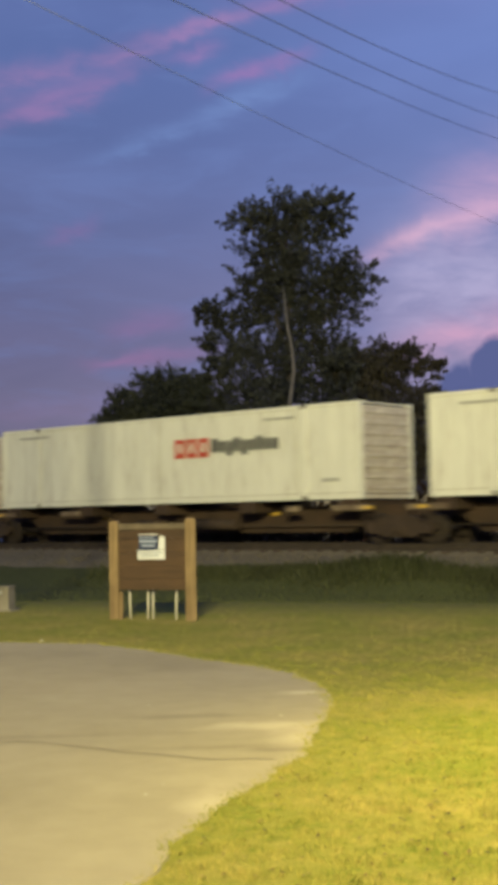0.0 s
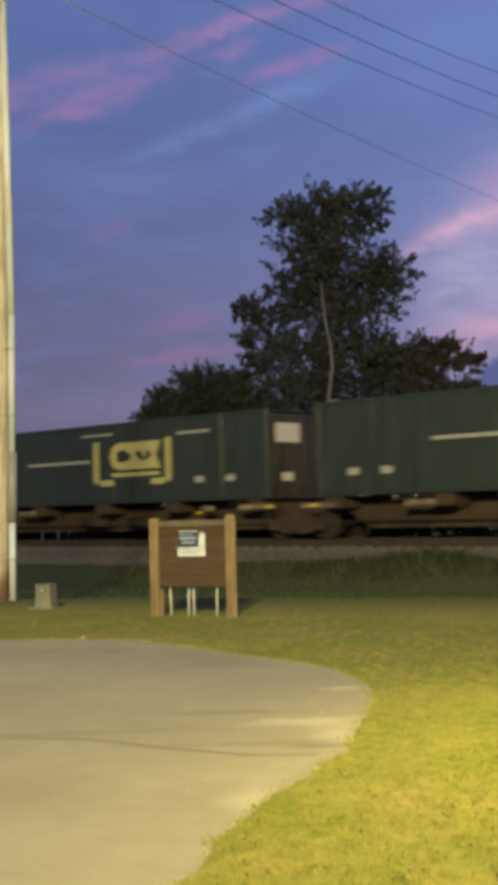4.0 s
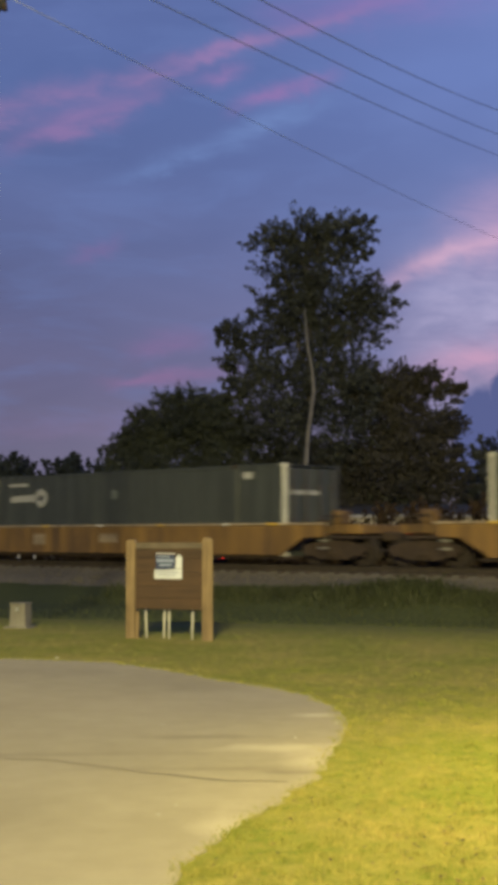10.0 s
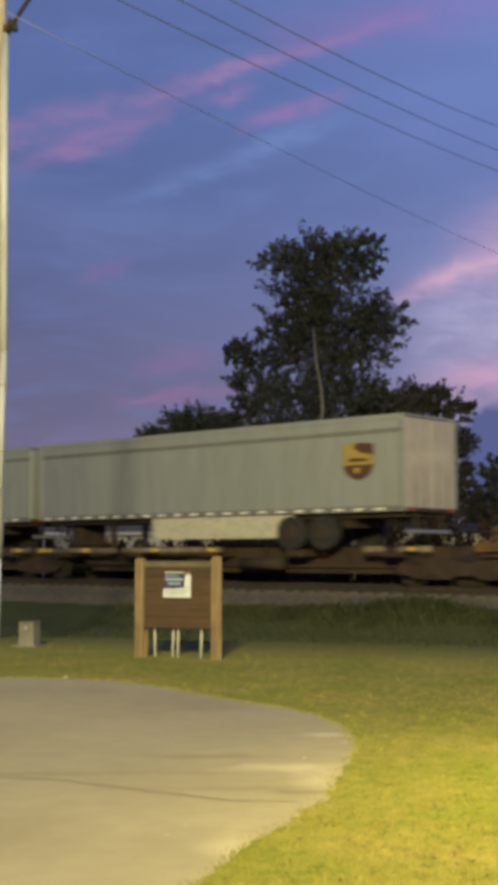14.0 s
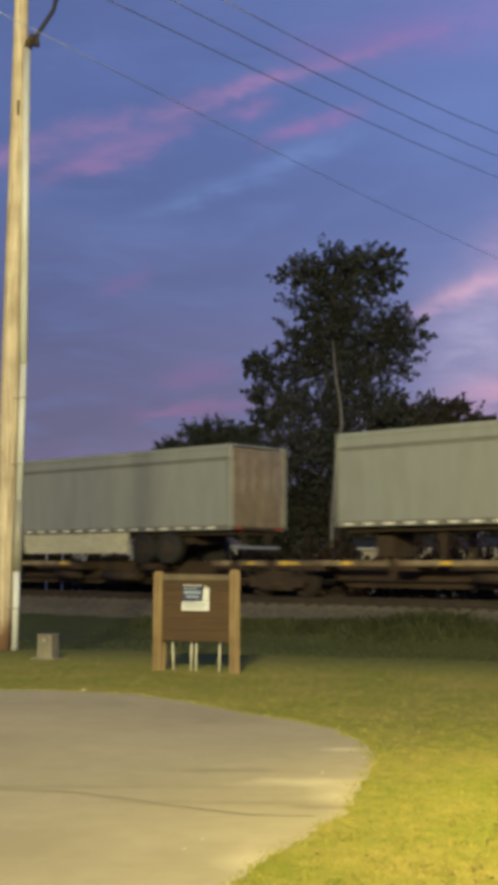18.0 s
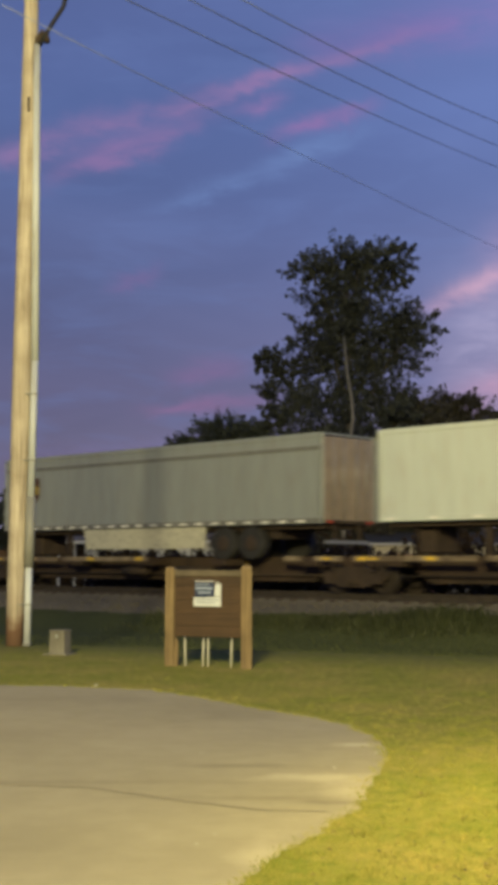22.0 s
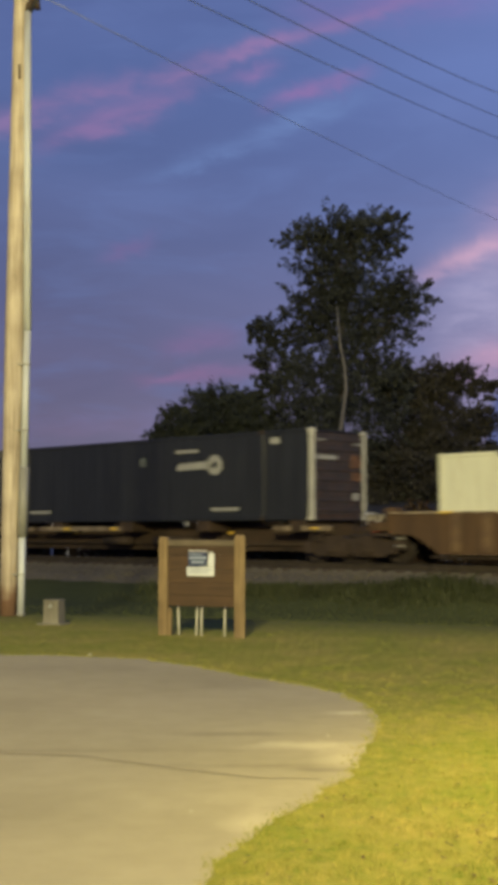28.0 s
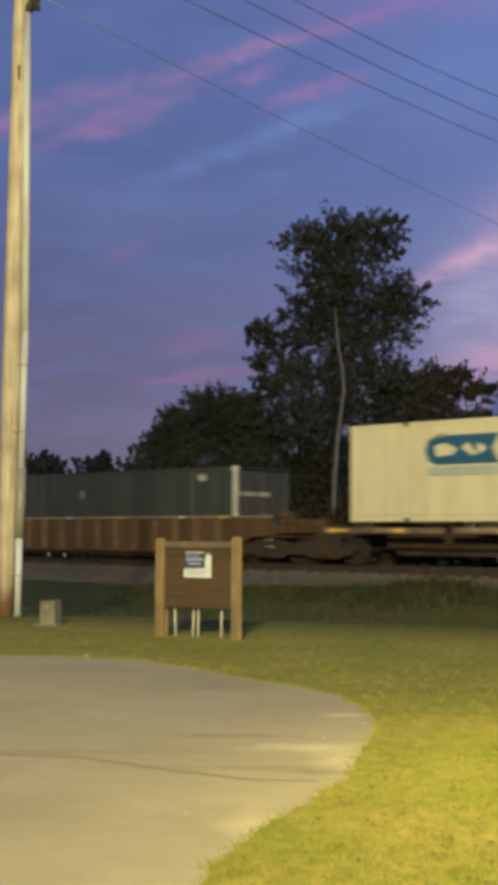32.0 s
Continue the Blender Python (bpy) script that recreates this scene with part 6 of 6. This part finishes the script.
def build_shed():
    h = thing("storage_shed", "long low cream metal shed with a dark roof and roll-up doors", "shed", m=pose(6.8, 75, -0.22, 0, 0, 0))
    part("wall", box(0, 24, 0, 7, 0, 2.9), surface("cream_cladding", (0.44, 0.39, 0.30), 0.7, spread=0.1), h)
    bm = slab([(-0.3, 2.9), (24.3, 2.9), (24.3, 3.02), (-0.3, 3.02)], -0.4, 0.0)
    part("fascia", bm, WALL_WHITE, h)
    bm = bmesh.new()
    v = [bm.verts.new(p) for p in ((-0.3, -0.4, 3.02), (24.3, -0.4, 3.02), (24.3, 3.5, 3.75), (-0.3, 3.5, 3.75), (24.3, 7.4, 3.02), (-0.3, 7.4, 3.02))]
    for f in ((0, 1, 2, 3), (3, 2, 4, 5), (0, 3, 5), (1, 4, 2)):
        bm.faces.new([v[i] for i in f])
    bmesh.ops.recalc_face_normals(bm, faces=bm.faces)
    part("roof", bm, surface("dark_metal_roof", (0.060, 0.060, 0.062), 0.8, 0.0, spread=0.1), h)
    for i in range(7):
        x = 1.2 + i * 3.2
        part("roll_door", box(x, x + 2.5, -0.03, 0.0, 0.0, 2.4), surface("grey_roll_door", (0.20, 0.19, 0.18), 0.6) if i % 3 else surface("orange_roll_door", (0.22, 0.10, 0.06), 0.6), h)


def build_car():
    """A sedan on the street behind the line; its tail lamps glow."""
    c = thing("sedan", "dark grey sedan with lit red tail lamps on the street", "car")
    prof = [(-2.25, 0.35), (-2.28, 0.75), (-2.1, 0.95), (-1.55, 1.0), (-0.95, 1.42), (0.35, 1.42), (1.1, 0.98), (2.1, 0.82), (2.28, 0.6), (2.25, 0.32)]
    bm = slab(prof, -0.86, 0.86)
    bmesh.ops.bevel(bm, geom=[e for e in bm.edges if abs(e.verts[0].co.y - e.verts[1].co.y) < 0.01], offset=0.09, segments=2, affect="EDGES")
    body = part("body", bm, CAR_PAINT, c)
    part("rear_window", slab([(-1.5, 1.03), (-1.0, 1.38), (-0.99, 1.385), (-1.49, 1.045)], -0.66, 0.66), WINDOW_DARK, c)
    for y in (-0.875, 0.865):
        part("side_window", slab([(-1.1, 1.02), (-0.8, 1.34), (0.3, 1.34), (0.85, 1.0)], y, y + 0.01), WINDOW_DARK, c)
    for x in (-1.35, 1.4):
        for y in (-0.80, 0.80):
            w = part("wheel", rod((x, y - 0.1, 0.32), (x, y + 0.1, 0.32), 0.32, sides=18), RUBBER, c)
            part("rim", rod((x, y + (0.1 if y > 0 else -0.1), 0.32), (x, y + (0.115 if y > 0 else -0.115), 0.32), 0.2, sides=14), GALVANISED, w)
    for y in (-0.46, 0.46):
        part("tail_lamp", box(-2.33, -2.24, y - 0.09, y + 0.09, 0.80, 0.91, chamfer=0.02), TAIL_RED, c, "lit red tail lamp")
    part("bumper", box(-2.34, -2.2, -0.8, 0.8, 0.36, 0.55, chamfer=0.04), CAR_PAINT, c)
    return c


def build_street_lamp(place, toward):
    x, y, z = place
    t = Vector((toward[0] - x, toward[1] - y, 0)).normalized()
    fx, fy = x - t.x * 1.8, y - t.y * 1.8
    lamp = thing("street_lamp", "tall street lamp with a lit head on a bent arm", "street lamp", "lamps round the lot", pose(fx, fy, 0))
    part("mast", rod((0, 0, -0.1), (0, 0, z + 0.1), 0.10, 0.06, sides=12), GALVANISED, lamp)
    part("arm", tube([(0, 0, z), (t.x * 0.6, t.y * 0.6, z + 0.45), (t.x * 1.5, t.y * 1.5, z + 0.5)], 0.035), GALVANISED, lamp)
    part("head", box(t.x * 1.8 - 0.28, t.x * 1.8 + 0.28, t.y * 1.8 - 0.28, t.y * 1.8 + 0.28, z + 0.42, z + 0.58, chamfer=0.05), DARK_STEEL, lamp)
    part("lens", box(t.x * 1.8 - 0.2, t.x * 1.8 + 0.2, t.y * 1.8 - 0.2, t.y * 1.8 + 0.2, z + 0.38, z + 0.42), LAMP_GLASS, lamp, "glowing lamp glass")


build_sign()
build_stakes()
build_short_stake()
build_pole()
build_wires()
build_pedestal()
build_litter()
build_trees()
build_house()
build_shed()
SEDAN = build_car()
build_street_lamp(LAMP_NEAR, (0, 12))
build_street_lamp(LAMP_LOT, (-4, 20))
build_street_lamp(LAMP_YARD, (-8, 20))


# ---- grass ----
def inside_lot(px, py, rim):
    """Which of the points lie on the asphalt."""
    hit = np.zeros(len(px), bool)
    xs, ys = rim[:, 0], rim[:, 1]
    for i in range(len(rim)):
        x1, y1, x2, y2 = xs[i], ys[i], xs[i - 1], ys[i - 1]
        cond = (y1 > py) != (y2 > py)
        with np.errstate(divide="ignore", invalid="ignore"):
            hit ^= cond & (px < (x2 - x1) * (py - y1) / (y2 - y1 + 1e-12) + x1)
    return hit


def blades(name, px, py, pz, height, width, material, label, seed, lean=0.45):
    rng = np.random.default_rng(seed)
    n = len(px)
    a = rng.uniform(0, math.tau, n)
    h = height * rng.uniform(0.5, 1.25, n)
    w = width * rng.uniform(0.6, 1.3, n)
    lx, ly = rng.normal(0, lean, n) * h, rng.normal(0, lean, n) * h
    root = np.stack([px, py, pz], 1)
    side = np.stack([np.cos(a) * w, np.sin(a) * w, np.zeros(n)], 1)
    mid = root + np.stack([lx * 0.35, ly * 0.35, h * 0.6], 1)
    tip = root + np.stack([lx, ly, h], 1)
    v = np.stack([root - side, root + side, mid + side * 0.7, tip, mid - side * 0.7], 1).reshape(-1, 3)
    me = bpy.data.meshes.new(name)
    me.from_pydata(v.tolist(), [], [(5 * i, 5 * i + 1, 5 * i + 2, 5 * i + 3, 5 * i + 4) for i in range(n)])
    me.materials.append(material)
    return tagged(new(name, me), label, "grass", kind="stuff")


def build_grass():
    rng = np.random.default_rng(9)
    rim = np.array([(q.x, q.y) for q in edge_curve()])
    n = 340000
    y = 4.6 * (36 / 4.6) ** rng.uniform(0, 1, n)
    x = rng.uniform(-1, 1, n) * (y * 0.235 + 0.3)
    keep = ~inside_lot(x + 0.02, y + 0.02, rim)
    x, y = x[keep], y[keep]
    clump = np.array([noise.noise(Vector((a * 2.5, b * 2.5, 0))) for a, b in zip(x, y)])
    keep = (rng.uniform(-0.9, 0.6, len(x)) < 0.6 * clump + 0.2) & (rng.uniform(7, 40, len(x)) > y) & ((x * math.sin(radians(-TURN)) + y * math.cos(radians(TURN))) < SIDE - 1.9)
    x, y = x[keep], y[keep]
    # old wheel ruts, worn bare
    wander = np.array([noise.noise(Vector((a * 0.5, b * 0.5, 6.0))) for a, b in zip(x, y)])
    rut = 0.609 * x + 0.793 * y - 19.82 + 0.3 * wander
    keep = (np.abs(rut) > 0.17) & (np.abs(rut + 1.7) > 0.10)
    x, y = x[keep], y[keep]
    z = np.array([ground_height(a, b) for a, b in zip(x, y)]) - 0.004
    tuft = np.array([noise.noise(Vector((a * 7.0, b * 7.0, 4.0))) for a, b in zip(x, y)])
    hgt = np.clip(0.040 - 0.0017 * y, 0.012, 0.04) * np.clip(0.8 + 1.3 * tuft, 0.35, 1.7) + 0.06 * np.clip(0.369 * x + 0.929 * y - 22.2, 0, 1)
    blades("grass", x, y, z, hgt, 0.0014 + 0.00022 * y, BLADES, "short mown grass, green with dry straw blades", 3)
    # tufts that creep over the edge of the asphalt
    pick = rng.integers(0, len(rim), 2600)
    q = rim[pick]
    near = (q[:, 1] > 5) & (q[:, 1] < 18) & (q[:, 0] > -5)
    q = q[near]
    patchy = np.array([noise.noise(Vector((a * 3.0, b * 3.0, 2.0))) for a, b in q])
    inward = np.abs(rng.normal(0, 0.05, len(q))) * np.clip(0.4 + 2.2 * patchy, 0.1, 2.2)
    ex, ey = q[:, 0] - inward * 0.8 + rng.normal(0, 0.03, len(q)), q[:, 1] - inward * 0.6 + rng.normal(0, 0.03, len(q))
    blades("grass", ex, ey, np.full(len(ex), 0.01), 0.012 + 0.0006 * ey, 0.0016 + 0.00024 * ey, BLADES, "grass tufts creeping over the asphalt edge", 12, 0.7)
    # weeds along the foot of the ballast
    c, s_ = math.cos(radians(TURN)), math.sin(radians(TURN))
    n = 52000
    s = rng.uniform(-58, -10, n)
    keep = rng.uniform(0, 1, n) < np.clip((s + 30) / 6, 0, 1)
    s = s[keep]
    n = len(s)
    o = -1.5 - 0.9 * np.clip((-22 - s) / 8, 0, 1) - np.abs(rng.normal(0, 1.1, n))
    px = -s_ * (SIDE + o) + c * s
    py = c * (SIDE + o) + s_ * s
    tall = np.array([noise.noise(Vector((a * 0.22, b * 0.22, 8))) for a, b in zip(px, py)])
    h = np.clip(0.22 + 0.40 * tall, 0.10, 0.5) * np.clip(1.2 + (o + 1.6) * 0.28, 0.25, 1.2) + 0.22 * np.exp(-((s + 19.0) / 1.3) ** 2 - ((o + 1.9) / 0.7) ** 2)
    bank = np.interp(o, (-2.9, -1.2, -0.16), (-0.35, 0.22, 0.41))
    z = np.maximum(np.array([ground_height(a, b) for a, b in zip(px, py)]), bank) - 0.02
    blades("weeds", px, py, z, h, 0.014, WEEDS, "rank dark weeds at the foot of the ballast bank", 5, 0.3)
    # fallen leaves
    n = 1000
    y = 5.4 * (24 / 5.4) ** rng.uniform(0, 1, n)
    x = rng.uniform(-0.6, 1, n) * y * 0.22
    keep = ~inside_lot(x - 0.10, y - 0.10, rim)
    x, y = x[keep], y[keep]
    v, f = [], []
    for i, (a, b) in enumerate(zip(x, y)):
        r = rng.uniform(0.007, 0.020)
        t = rng.uniform(0, 6.28)
        u, w = Vector((math.cos(t), math.sin(t), rng.uniform(-0.3, 0.3))) * r, Vector((-math.sin(t), math.cos(t), rng.uniform(-0.3, 0.3))) * r * 0.6
        p = Vector((a, b, ground_height(a, b) + 0.035))
        k = len(v)
        v += [tuple(p - u), tuple(p - w + u * 0.1), tuple(p + u), tuple(p + w + u * 0.1)]
        f.append((k, k + 1, k + 2, k + 3))
    me = bpy.data.meshes.new("fallen_leaves")
    me.from_pydata(v, [], f)
    me.materials.append(DEAD_LEAF)
    tagged(new("fallen_leaves", me), "brown fallen leaves scattered in the grass", "leaves", kind="stuff")


build_grass()


# ---- sleepers under the rails ----
def build_ties():
    me = bpy.data.meshes.new("tie")
    bm = box(-0.115, 0.115, -1.32, 1.30, -0.13, 0.0, chamfer=0.012)
    bm.to_mesh(me)
    bm.free()
    me.materials.append(TIE)
    rng = random.Random(2)
    for i in range(165):
        s = -92 + i * 0.535
        share("tie", me, LINE, pose(s, MID + rng.uniform(-0.05, 0.05), RAIL - 0.165 + rng.uniform(-0.008, 0.012), 0, 0, rng.uniform(-0.8, 0.8)))


build_ties()


# ---- what moves ----
def run(t):
    """Metres that the train has gone by t seconds; it slows a little."""
    return 17.102 * t - 0.059689 * t * t + 0.00033748 * t ** 3


def motions():
    times = [0, 4, 8, 12, 16, 20, 24, 28, 32]
    for ob, s, off, z in CARS:
        walk(ob, [(t, track_pose(s + run(t), off, z)) for t in times])
    drive = [(0, -3.4), (4, -18.4), (7.4, -29.0), (8.4, -32.8), (9.4, -37.2), (10.4, -41.9), (11.4, -46.6), (12.4, -52.2), (13.4, -57.8), (20, -95.0), (32, -163.0)]
    walk(SEDAN, [(t, track_pose(s - 2.3, 42 - SIDE, -0.20) @ pose(0, 0, 0, 0, 0, 180)) for t, s in drive])


motions()
